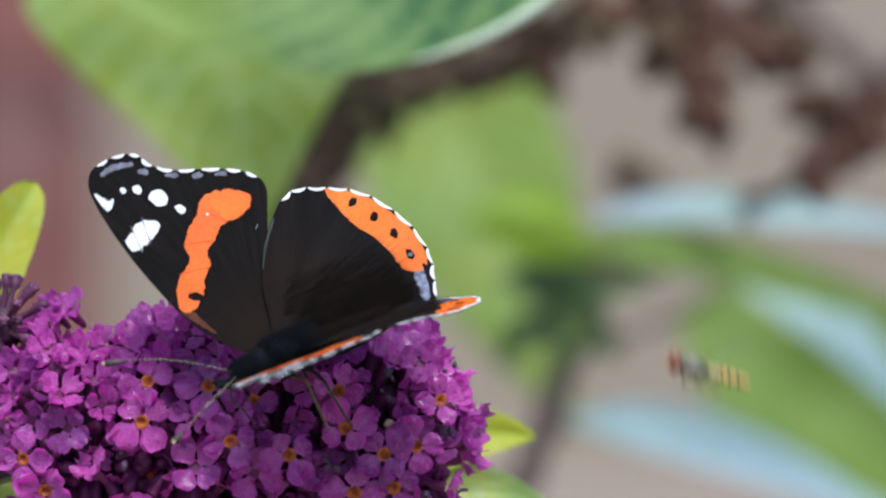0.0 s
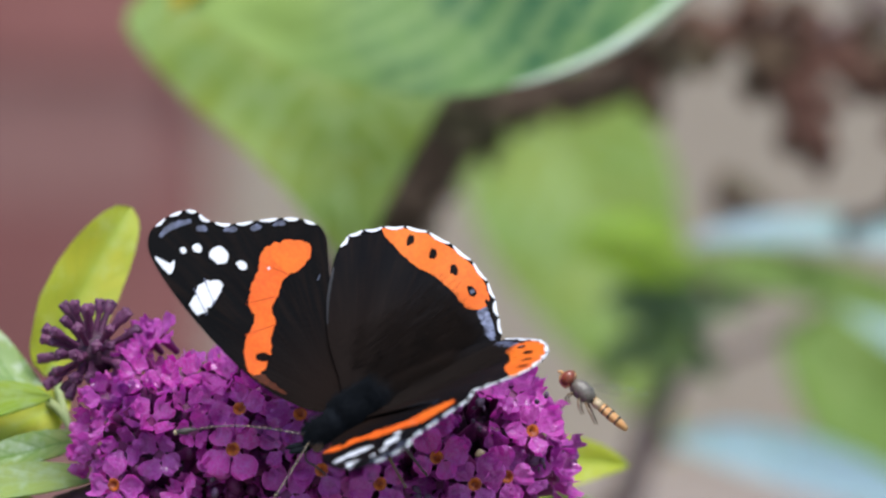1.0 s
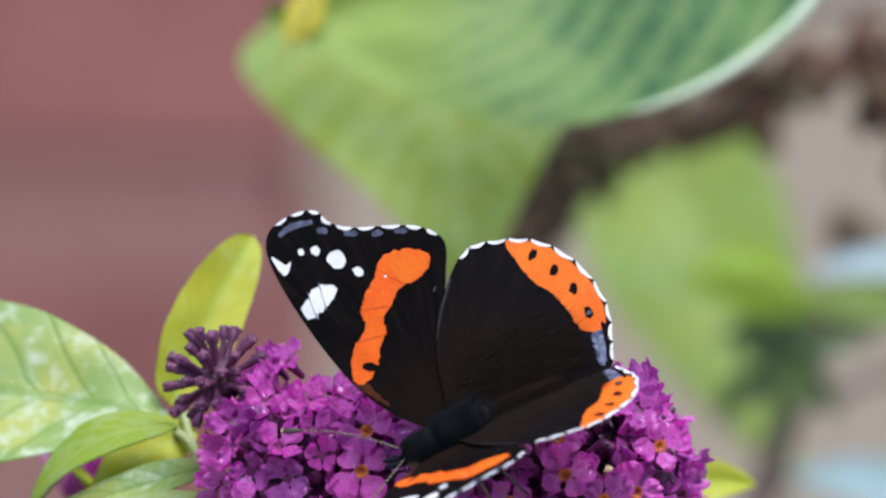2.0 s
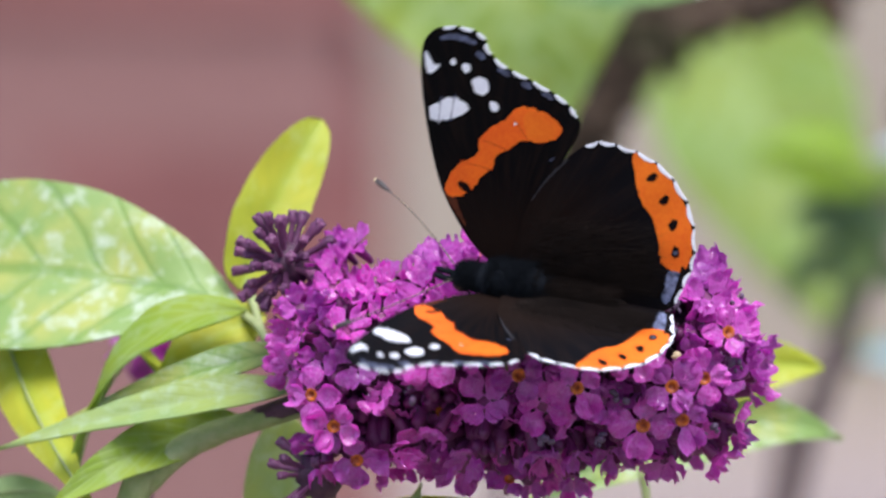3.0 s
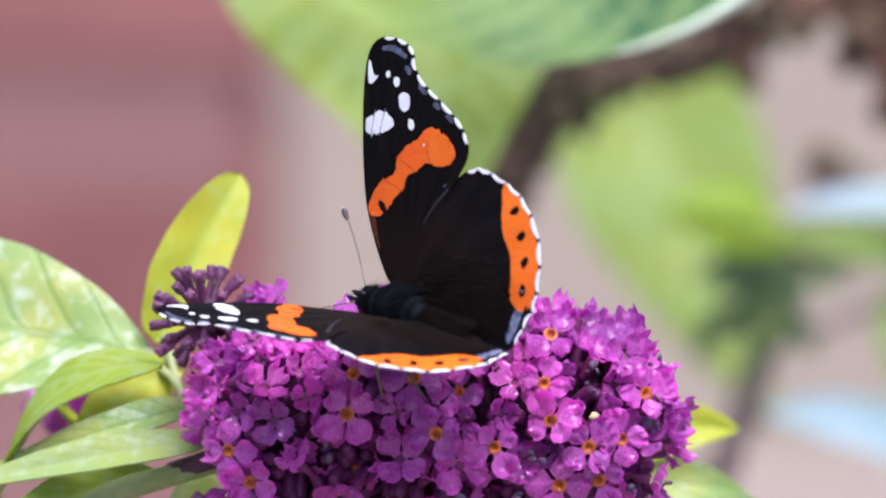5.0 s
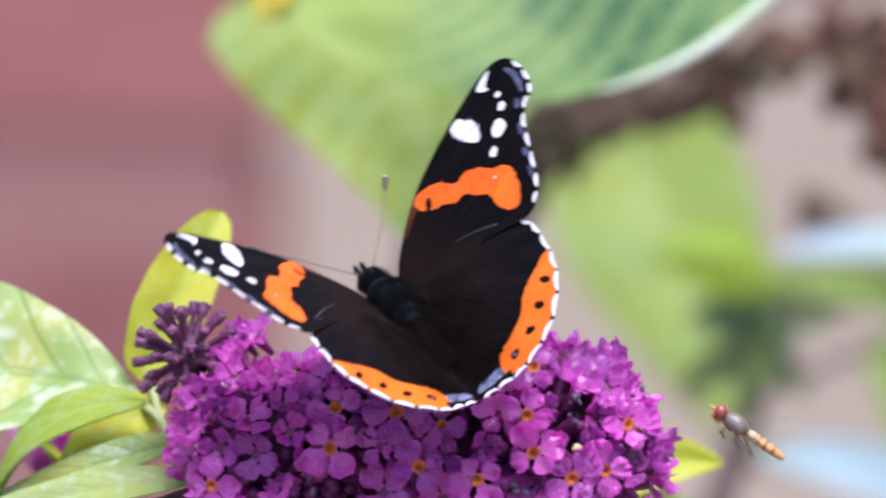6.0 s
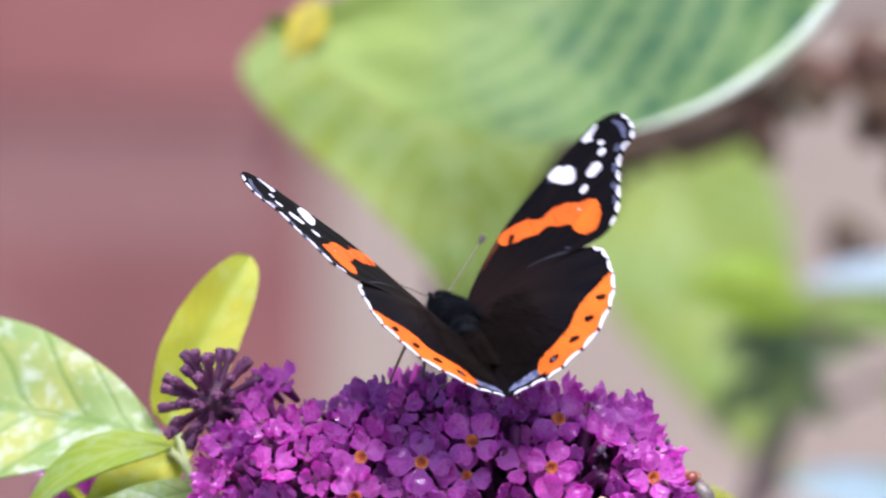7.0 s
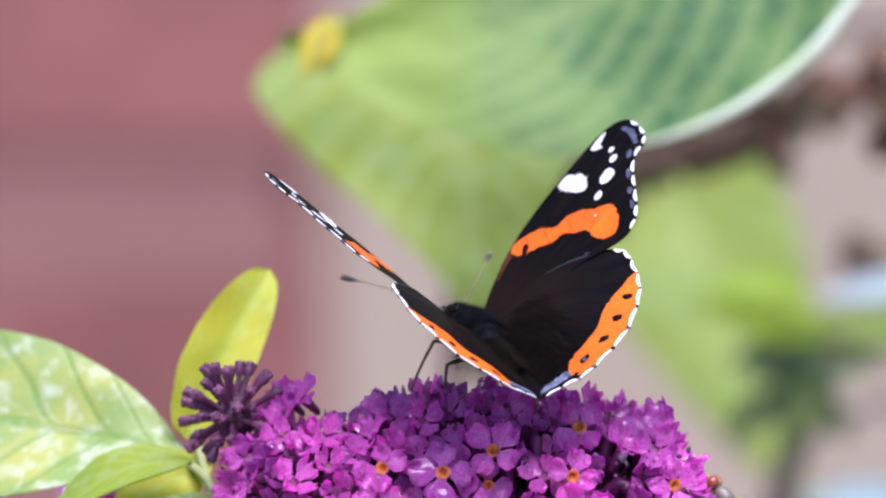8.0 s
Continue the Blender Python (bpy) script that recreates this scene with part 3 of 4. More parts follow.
# florets that stand out: places along the head and across its face
OPEN_FLORETS = [(12.5, 0.8), (23.7, 3.9), (-0.9, -0.8), (5.9, -2.3), (20.8, -1.3), (17.0, -2.2), (18.2, -6.0), (13.6, -6.6), (11.7, 5.0),
                (-25.2, -2.8), (-22.6, -6.4), (-20.0, -10.3), (-11.3, 1.4), (-3.5, 5.5), (-10.6, 6.0), (12.5, 10.6), (2.4, 8.0)]
GAPS = [(17.3, 2.6, 2.2), (-7.6, -1.2, 2.6), (-18, -6, 1.4), (9.5, -5.5, 1.6)]
placed = []
for x, z in OPEN_FLORETS:
    lo, hi = (0.2, math.pi - 0.2)
    a = lo
    for _ in range(40):
        mid = 0.5 * (lo + hi)
        if head_place(x, mid, 1.4)[0].z > z:
            lo = mid
        else:
            hi = mid
    p, n = head_place(x, 0.5 * (lo + hi), 1.0)
    n = (n * 0.55 + Vector((rng.uniform(-0.15, 0.15), -1, rng.uniform(-0.1, 0.25))) * 0.45).normalized()
    placed.append(p)
    add_floret(head, p, n, rng.choice((0, 1, 5, 3)), rng.uniform(0, 6.28), rng.uniform(0.92, 1.05))
for x, y, z in ((-23.4, 2.0, 13.2), (-21.6, 4.0, 14.4), (-22.2, -1.5, 12.0), (-24.6, 5.0, 11.2), (-20.0, 1.0, 14.6), (-24.8, 0.0, 9.6), (-22.6, 6.5, 13.0)):
    placed.append(Vector((x, y, z)))
    d = Vector((-0.45 + rng.uniform(-0.4, 0.4), -0.5 + rng.uniform(-0.4, 0.4), 0.7)).normalized()
    add_floret(head, (x, y, z), d, rng.randrange(10), rng.uniform(0, 6.28), rng.uniform(0.72, 0.95))
tries, count = 0, 0
while tries < 6000 and count < 274:
    tries += 1
    x, a = rng.uniform(-29, 29), rng.uniform(0, 2 * math.pi)
    low = max(0.0, min(1.0, 0.5 - math.cos(a) * 1.2))
    sink = rng.uniform(2.0, 4.6 + 3.4 * low)
    if head_radius(x, a) < sink + 1.2:
        continue
    p, n = head_place(x, a, sink)
    if p.y > 6 and rng.random() < 0.6:
        continue
    if any((p - q).length < (3.25 + 0.85 * low if p.y < 4 else 4.0) for q in placed):
        continue
    if p.y < 0 and any((p.x - gx) ** 2 + (p.z - gz) ** 2 < gr * gr for gx, gz, gr in GAPS):
        continue
    placed.append(p)
    count += 1
    n = (n + Vector((rng.gauss(0, 0.5), rng.gauss(0, 0.5) - 0.12 - 0.42 * max(0.0, math.cos(a)), rng.gauss(0, 0.5) + 0.12))).normalized()
    add_floret(head, p, n, rng.choice((0, 2, 2, 4, 4, 6, 7, 7, 8, 9, 9)), rng.uniform(0, 6.28), rng.uniform(0.74, 1.02))
# tubes and closed buds that fill the inside; the gaps' shade is in their colour
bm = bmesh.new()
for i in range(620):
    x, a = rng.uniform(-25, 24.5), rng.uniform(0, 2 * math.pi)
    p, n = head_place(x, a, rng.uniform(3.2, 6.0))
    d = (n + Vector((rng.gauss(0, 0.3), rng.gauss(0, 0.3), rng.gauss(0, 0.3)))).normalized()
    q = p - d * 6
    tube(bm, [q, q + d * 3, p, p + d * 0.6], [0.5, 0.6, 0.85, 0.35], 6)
tagged(part("corolla_core", bm, SHADED_TUBE, head, "packed purple flower tubes, darkened as shade between the florets"), kind="stuff")
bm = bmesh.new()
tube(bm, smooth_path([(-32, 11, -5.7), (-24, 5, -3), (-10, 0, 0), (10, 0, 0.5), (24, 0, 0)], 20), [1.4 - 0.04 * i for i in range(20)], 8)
# dark lumps added round the stalk, as shade deep in the gaps
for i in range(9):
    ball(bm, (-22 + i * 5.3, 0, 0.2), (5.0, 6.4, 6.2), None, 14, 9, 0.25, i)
part("rachis", bm, BUD, head, "inner stalk with dark filler lumps as shade in the gaps")
# bud clusters at the base end
for centre, aim, n_buds, spread in (((-28.2, 4, 12.4), Vector((-0.4, -0.7, 0.5)), 48, 1.4), ((-24.5, 0, -12.5), Vector((-1, -0.2, -0.05)), 10, 0.6)):
    for i in range(n_buds):
        h = 1 - spread * (i + 0.5) / n_buds
        q = math.sqrt(1 - h * h)
        d = Vector((q * math.cos(2.4 * i), q * math.sin(2.4 * i), h)) + Vector((rng.gauss(0, 0.13), rng.gauss(0, 0.13), rng.gauss(0, 0.13)))
        d = (aim.to_track_quat("Z", "Y") @ d).normalized()
        b = part("bud", BUDS[i % 4], None, head)
        s = rng.uniform(0.84, 1.14)
        b.matrix_basis = face_to(Vector(centre) + d * 0.4, d, rng.uniform(0, 6)) @ Matrix.Diagonal((s, s, s, 1))
    bm = bmesh.new()
    ball(bm, centre, (2.6, 2.6, 2.6), None, 14, 9, 0.5, 3)
    part("bud_core", bm, BUD, head)
# withered dark florets and a pale dry flake between the open ones
for x, z in ((17.3, 7.0), (16.9, 4.6), (11.0, -3.6), (21.5, -7.6), (25.0, 0.4), (8.5, -8.0), (24.5, 8.0), (-14, -3.0), (2.0, -8.5), (19.5, 0.2)):
    r = math.sqrt(max(1.0, head_radius(x, math.pi / 2) ** 2 - (z - 0.5) ** 2)) - 1.2
    bm = bmesh.new()
    for j in range(4):
        ball(bm, (x + rng.uniform(-0.9, 0.9), -r + rng.uniform(-0.5, 0.5), z + rng.uniform(-0.9, 0.9)), (rng.uniform(0.2, 0.5), 0.3, rng.uniform(0.2, 0.5)), None, 8, 6, 1.6, j + x)
    part("withered_floret", bm, DRY, head, "withered blue-black floret")
bm = bmesh.new()
ball(bm, (17.5, -13.6, 1.3), (0.9, 0.4, 0.5), Matrix.Rotation(0.4, 4, "Y"), 10, 7, 0.8, 5)
part("dry_flake", bm, CREAM, head, "pale dry flake")

# a second flower head behind the leaves
far_head = thing("buddleia_flower_head", G @ Matrix.Translation((-0.0426, 0.070, 0.0036)), "magenta buddleia flower head behind the leaves", "flower")
for i in range(34):
    d = Vector((rng.gauss(0, 1), rng.gauss(0, 1), rng.gauss(0, 1))).normalized()
    add_floret(far_head, (d.x * 7, d.y * 6, d.z * 6), d, rng.randrange(8), rng.uniform(0, 6))
bm = bmesh.new()
ball(bm, (0, 0, 0), (5.5, 5, 5), None, 12, 8, 0.2)
tube(bm, smooth_path([(0, 0, 0), (-8, 8, -30), (-30, 20, -110)], 14), [1.4] * 14, 8)
part("rachis", bm, BUD, far_head)

# ---- plants behind ----
shrub = thing("buddleia_shrub", G, "out-of-focus buddleia leaves and stems behind the flower", "shrub")


def leaf_edge(leaf, base, bend, tip, width, side, fold, taper, u, t0, t1, radius):
    base, bend, tip, side = Vector(base), Vector(bend), Vector(tip), Vector(side)
    pts = []
    for i in range(24):
        t = t0 + (t1 - t0) * i / 23
        c = base * (1 - t) ** 2 + bend * 2 * t * (1 - t) + tip * t * t
        d = ((bend - base) * (1 - t) + (tip - bend) * t).normalized()
        s = (side - d * side.dot(d)).normalized()
        w = width * 0.5 * math.sin(math.pi * t ** taper)
        pts.append(c + s * u * w + s.cross(d) * (fold * w))
    bm = bmesh.new()
    tube(bm, pts, [radius * math.sin(math.pi * (0.06 + 0.88 * i / 23)) for i in range(24)], 8)
    part("leaf_edge", bm, RIM, leaf, "pale turned leaf margin")


a_leaf = dict(base=(42.8, 146, 98), bend=(16.8, 146, 52), tip=(-24, 148, 62), width=56, side=(0, 0.3, 0.95))
leaf_a = add_leaf(shrub, material=FEATHERED, label="large variegated green leaf with a pale margin", fold=0.1, wave=0.04, taper=0.5, seed=21, thick=0.08, **a_leaf)
leaf_edge(leaf_a, fold=0.1, taper=0.5, u=-1, t0=0.06, t1=0.5, radius=0.9, **a_leaf)
add_leaf(shrub, (-4.2, 205, 69.0), (0, 195, 48.3), (3.3, 186, 21.8), 51, (-1, 0.1, 0), LIGHT_LEAF, "broad light green leaf", fold=0.06, wave=0.03, taper=0.40, seed=22, crisp=1.2, thick=0.1)
add_leaf(shrub, (28, 412, 60), (37, 400, 36), (51, 385, 0), 31, (-1, 0.1, -0.2), LIGHT_LEAF, "broad light green leaf", fold=0.1, seed=23, taper=0.7)
add_leaf(shrub, (51, 328, 31), (68, 330, 36.5), (114, 332, 27), 5.0, (0, -0.3, -0.95), GREY_LEAF, "pale blue-grey leaf underside", seed=24, fold=0.1)
add_leaf(shrub, (46, 338, 27), (66, 342, 31), (114, 345, 11), 7.0, (0, -0.3, -0.95), MID_LEAF, seed=25)
add_leaf(shrub, (-16.9, 147, 65.5), (-18.9, 145.6, 61.5), (-21.4, 145.2, 57), 5.0, (1, 0, 0.2), OCHRE_LEAF, "yellowed small leaf", seed=51, thick=0.1)
add_leaf(shrub, (53, 330, 25), (43, 329, 34), (33, 328, 29.5), 10.0, (0, -0.3, -0.95), BRIGHT_LEAF, "bright green young leaf", seed=29)
add_leaf(shrub, (70, 352, 25), (84, 352, 25), (106, 352, -4), 9.0, (0, -0.3, -0.95), GREY_LEAF, seed=26, fold=0.1)
add_leaf(shrub, (49, 336, 2.0), (66, 338, 3.5), (102, 340, -15), 8.5, (0, -0.3, -0.95), GREY_LEAF, seed=27, fold=0.1)
add_leaf(shrub, (66, 380, 18), (84, 384, 9), (118, 386, -16), 32, (0, -0.3, -0.95), MID_LEAF, seed=28)
for i in range(11):
    c = Vector((49 + rng.uniform(-4, 5), 338 + rng.uniform(-4, 4), 22 + rng.uniform(-5, 5)))
    d = Vector((rng.uniform(-1, 1), rng.uniform(-0.3, 0.3), rng.uniform(-1, 0.6))).normalized()
    add_leaf(shrub, c, c + d * 5, c + d * 10 + Vector((0, 0, -2)), 4.5, d.cross(Vector((0, -1, 0.1))), (DARK_LEAF, DARK_LEAF, VARIEGATED)[i % 3], seed=30 + i)
for pts, r in ((((56, 342, 29), (50, 340, 14), (43.5, 340, -5), (36, 340, -40), (20, 345, -300), ground_under(0.02, 0.3)), 2.3),
               (((74, 400, 75), (84, 400, 65.2), (98, 400, 51.8), (112, 402, 36), (150, 410, -200), ground_under(0.16, 0.4)), 2.2),
               (((49, 336, 2.0), (45, 340, -2), (40, 340, -20)), 1.0), (((66, 380, 18), (56, 360, 14), (50, 342, 13)), 1.0), (((70, 352, 25), (62, 347, 24), (54, 341, 24)), 1.0),
               (((-4.2, 205, 69.0), (-3, 204, 80), (8, 196, 104), (41, 176, 106), (48, 148, 98), (80, 190, 96), (110, 300, 80), (130, 402, 10)), 1.5), (((28, 412, 60), (36, 418, 70), (74, 402, 74)), 1.2)):
    bm = bmesh.new()
    tube(bm, smooth_path(pts, 30), r, 8)
    part("stem", bm, BARK, shrub)


def dead_spike(runs, foot, label, husk=DEAD, clump=13):
    """A dried flower spike: runs of (points, radius, number of seed capsules) along a stalk."""
    spike = thing("dead_flower_spike", G, label, "flower", group="dried flower spikes")
    bm = bmesh.new()
    tube(bm, smooth_path(foot, 30), 1.2, 8)
    part("stalk", bm, BARK, spike)
    bm = bmesh.new()
    for pts, radius, n in runs:
        line = smooth_path(pts, 40)
        tuft = Vector((0, 0, 0))
        for i in range(n):
            if i % clump == 0:
                c = line[rng.randrange(40)]
                tuft = Vector((rng.gauss(0, 1), rng.gauss(0, 1), rng.gauss(0, 1))).normalized() * radius * rng.uniform(0.0, 1.0)
            d = tuft + Vector((rng.gauss(0, 1), rng.gauss(0, 1), rng.gauss(0, 1))).normalized() * radius * rng.uniform(0.1, 0.5)
            ball(bm, c + d, (rng.uniform(0.7, 1.5), rng.uniform(0.7, 1.5), rng.uniform(0.9, 1.9)),
                 Matrix.Rotation(rng.uniform(0, 3), 4, (rng.random(), rng.random(), 0.3)), 7, 5)
    tagged(part("seed_head", bm, husk, spike), kind="stuff")
    return spike


dead_spike([(((4, 304, 26), (10.4, 300, 37), (23, 300, 49), (35, 300, 53), (47, 300, 57)), 5.0, 760), (((4, 304, 24), (12, 300, 39), (18, 300, 47), (26, 300, 52)), 6.2, 330)],
           [(47, 300, 57), (35, 300, 53), (23, 300, 49), (10.4, 300, 37), (3, 306, 20), (-4, 310, -60), ground_under(-0.02, 0.32)],
           "dried brown buddleia flower spike on a bent stalk", DEAD_DARK, 3)


def tufts(*places):
    """Short runs of capsules round (x, y, z, radius) places."""
    return [(((x - r, y, z + r * 0.4), (x + r * 0.3, y, z), (x + r * 0.2, y, z - r)), r * 1.0, int(30 * r)) for x, y, z, r in places]


dead_spike(tufts((43, 300, 56, 4.6), (51, 300, 60, 4.4), (59, 300, 60.5, 5.0), (65.5, 300, 59, 5.0), (65.5, 300, 51, 4.8), (68, 300, 45, 3.2), (73.5, 300, 58, 4.2), (78.3, 300, 55, 3.4)),
           [(43, 300, 55), (51, 300, 58), (59, 300, 59), (67, 300, 60), (84, 300, 64), (110, 310, 60), (150, 330, -100), ground_under(0.18, 0.34)],
           "dried rusty brown flower spike with hanging side tufts")
dead_spike(tufts((90, 300, 46, 3.8), (85, 300, 44, 4.4), (81.5, 300, 38.6, 3.4), (59, 352, 37.5, 2.8)),
           [(56, 352, 36), (74, 330, 34), (81, 300, 37), (85, 300, 44), (96, 302, 52), (120, 330, 20), (160, 350, -200), ground_under(0.2, 0.36)],
           "dried dark brown flower spike among pale leaves")

# ---- the butterfly: x to its right, y to its head, z up from its back ----
butterfly = thing("butterfly", G, "red admiral butterfly, black wings with orange bands and white spots", "butterfly")


def fore_level(x, y):
    return -0.00183 * x * x + 0.00115 * y * y + 0.00308 * x * y + 0.05 * math.cos(math.atan2(y, x + 2.0) * 26)


def hind_level(x, y):
    return -0.00106 * x * x + -0.00273 * y * y + 0.00811 * x * y + 0.07 * math.cos(math.atan2(y - 2, x + 1.0) * 20)


def closed_curve(points, n):
    p = [Vector((*q, 0)) for q in points]
    m = len(p)
    out = []
    for i in range(n):
        f = i / n * m
        k = int(f)
        t = f - k
        a, b, c, d = p[k - 1], p[k % m], p[(k + 1) % m], p[(k + 2) % m]
        out.append((0.5 * (2 * b + (c - a) * t + (2 * a - 5 * b + 4 * c - d) * t * t + (3 * b - a - 3 * c + d) * t ** 3)).to_2d())
    return out


def stripe(points, widths, jag, seed):
    """The outline of an uneven band along points."""
    line = smooth_path([(*p, 0) for p in points], 30)
    left, right = [], []
    for i, p in enumerate(line):
        d = (line[min(i + 1, 29)] - line[max(i - 1, 0)]).normalized()
        s = Vector((-d.y, d.x, 0))
        w = float(np.interp(i / 29, np.linspace(0, 1, len(widths)), widths)) / 2
        if i in (0, 29):
            w *= 0.55
        left.append((p + s * (w + jag * (noise.noise(Vector((i * 0.31, seed, 1))) + 0.28 * noise.noise(Vector((i * 1.37, seed, 2)))))).to_2d())
        right.append((p - s * (w + jag * (noise.noise(Vector((i * 0.31, seed, 7))) + 0.28 * noise.noise(Vector((i * 1.37, seed, 8)))))).to_2d())
    return left + right[::-1]


def blot(x, y, rx, ry, turn=0.0, jag=0.12, seed=0):
    out = []
    for i in range(18):
        a = 6.2832 * i / 18
        k = 1 + jag * noise.noise(Vector((math.cos(a) * 1.7, math.sin(a) * 1.7, seed)))
        px, py = rx * k * math.cos(a), ry * k * math.sin(a)
        out.append(Vector((x + px * math.cos(turn) - py * math.sin(turn), y + px * math.sin(turn) + py * math.cos(turn))))
    return out


# wing outlines: (outward, forward) from the hinge
FORE = [(0.3, -1.4), (0.3, 0.8), (2.2, 3.2), (5.8, 5.4), (9.8, 6.9), (14.3, 7.7), (18.0, 8.1), (22.0, 8.3), (25.5, 8.2), (28.2, 7.7), (29.8, 6.5),
        (30.4, 4.6), (30.2, 2.2), (29.2, 0.3), (27.4, -0.3), (25.6, -2.1), (24.3, -4.6), (22.8, -7.4), (21.2, -9.5), (19.4, -10.6), (17.6, -10.4), (15.2, -8.9), (12.0, -7.1), (6.5, -5.6), (2.0, -4.2)]
HIND = [(0.2, 0.6), (4.4, -0.1), (8.4, -1.3), (12.6, -3.9), (15.4, -6.4), (17.1, -8.6), (17.6, -10.4), (17.0, -12.8), (16.0, -15.3), (14.4, -17.7), (11.8, -19.7),
        (8.8, -21.0), (5.4, -21.5), (2.8, -21.2), (0.6, -20.3), (-1.6, -19.3), (-2.6, -17.0), (-2.2, -10.0), (-1.2, -4.0)]


def ragged(points, n, jag, seed, inset=0.0):
    """A closed patch through points with an edge of uneven scales."""
    line = closed_curve(points, n)
    side = 1 if sum(a.x * b.y - b.x * a.y for a, b in zip(line, line[1:])) > 0 else -1
    out = []
    for i, p in enumerate(line):
        d = (line[(i + 1) % n] - line[i - 1]).normalized()
        k = noise.noise(Vector((i * 0.55, seed, 0))) + 0.6 * noise.noise(Vector((i * 1.45, seed, 3)))
        out.append(p + Vector((-d.y, d.x)) * (jag * k + inset * side))
    return out


def margin(outline, a, b):
    """The stretch of an outline from nearest a to nearest b, going on."""
    n = len(outline)
    i = min(range(n), key=lambda k: (outline[k] - Vector(a)).length)
    j = min(range(n), key=lambda k: (outline[k] - Vector(b)).length)
    return [outline[k % n] for k in range(i, (j if j > i else j + n) + 1)]


def fringe_pieces(edge, count, gap, deep, out, seed):
    """White dashes along an edge, as outlines."""
    total = len(edge) - 1
    pieces = []
    for k in range(count):
        a = (k + gap * 0.5 + 0.25 * gap * noise.noise(Vector((k, seed, 0)))) / count * total
        b = (k + 1 - gap * 0.5) / count * total
        outer, inner = [], []
        for i in range(7):
            f = a + (b - a) * i / 6
            q = min(int(f), total - 1)
            p = edge[q].lerp(edge[q + 1], f - q)
            d = (edge[min(q + 2, total)] - edge[max(q - 1, 0)]).normalized()
            nrm = Vector((-d.y, d.x))
            bulge = math.sin(math.pi * (0.05 + 0.9 * i / 6)) ** 0.5 * (1 + 0.45 * noise.noise(Vector((k * 1.7, seed, i * 0.4))))
            outer.append(p + nrm * out * bulge)
            inner.append(p - nrm * deep * (0.2 + 0.8 * bulge))
        pieces.append(outer + inner[::-1])
    return pieces


def scalloped(outline, a, b, count, depth):
    """The outline with count shallow bays from nearest a to nearest b."""
    n = len(outline)
    i = min(range(n), key=lambda k: (outline[k] - Vector(a)).length)
    j = min(range(n), key=lambda k: (outline[k] - Vector(b)).length)
    j = j if j > i else j + n
    out = list(outline)
    for k in range(i, j + 1):
        d = (outline[(k + 1) % n] - outline[(k - 1) % n]).normalized()
        f = (k - i) / (j - i) * count
        out[k % n] = outline[k % n] + Vector((-d.y, d.x)) * -depth * abs(math.sin(math.pi * f)) ** 0.8
    return out


def bristles(bm, spots, length, seed, thick=0.055):
    r0 = random.Random(seed)
    for p, n, lean in spots:
        d = (n * 0.6 + lean + Vector((r0.gauss(0, 0.2), r0.gauss(0, 0.2), r0.gauss(0, 0.12)))).normalized()
        s = d.orthogonal().normalized() * thick
        t = d.cross(s)
        ring = [bm.verts.new(p + s), bm.verts.new(p - s * 0.5 + t * 0.87), bm.verts.new(p - s * 0.5 - t * 0.87)]
        tip = bm.verts.new(p + d * length * r0.uniform(0.6, 1.2))
        for j in range(3):
            bm.faces.new((ring[j], ring[(j + 1) % 3], tip))


def wing(name, ctrl, level, origin, sign, marks, bay_from, bay_to, bays, under=UNDER_WING, main=BLACK_WING, label=""):
    """A wing plate with its marks, hinged at origin; sign: 1 right, -1 left."""
    ox, oy = origin
    dense = scalloped(closed_curve(ctrl, 230), bay_from, bay_to, bays, 0.30)

    def shifted(pts):
        return [(p[0] - ox, p[1] - oy) for p in pts]

    def height(x, y):
        return level(x + ox, y + oy)
    w = part(name, sheet(shifted(dense), height, 0.0, -0.14, 0.75, sign), (main, under), butterfly, label)
    if name == "hindwing":
        r0 = random.Random(11 + sign)
        spots = []
        for i in range(2600):
            x, y = r0.uniform(-1.0, 8.0) * r0.uniform(0.2, 1), r0.uniform(-15.5, -1.5)
            spots.append((Vector((sign * x, y, height(x, y))), Vector((0, 0, 0.05)), Vector((sign * x * 0.06, -1.6, 0.02))))
        bm = bmesh.new()
        bristles(bm, spots, 3.8, 12, 0.022)
        tagged(part("wing_hair", bm, WING_HAIR, w, "long brown hairs on the wing root"), kind="stuff")
    for kind, outline, material, top in marks(dense):
        part(kind, sheet(shifted(outline), height, top, -0.03, 0.7, sign), (material, material), w)
    return w


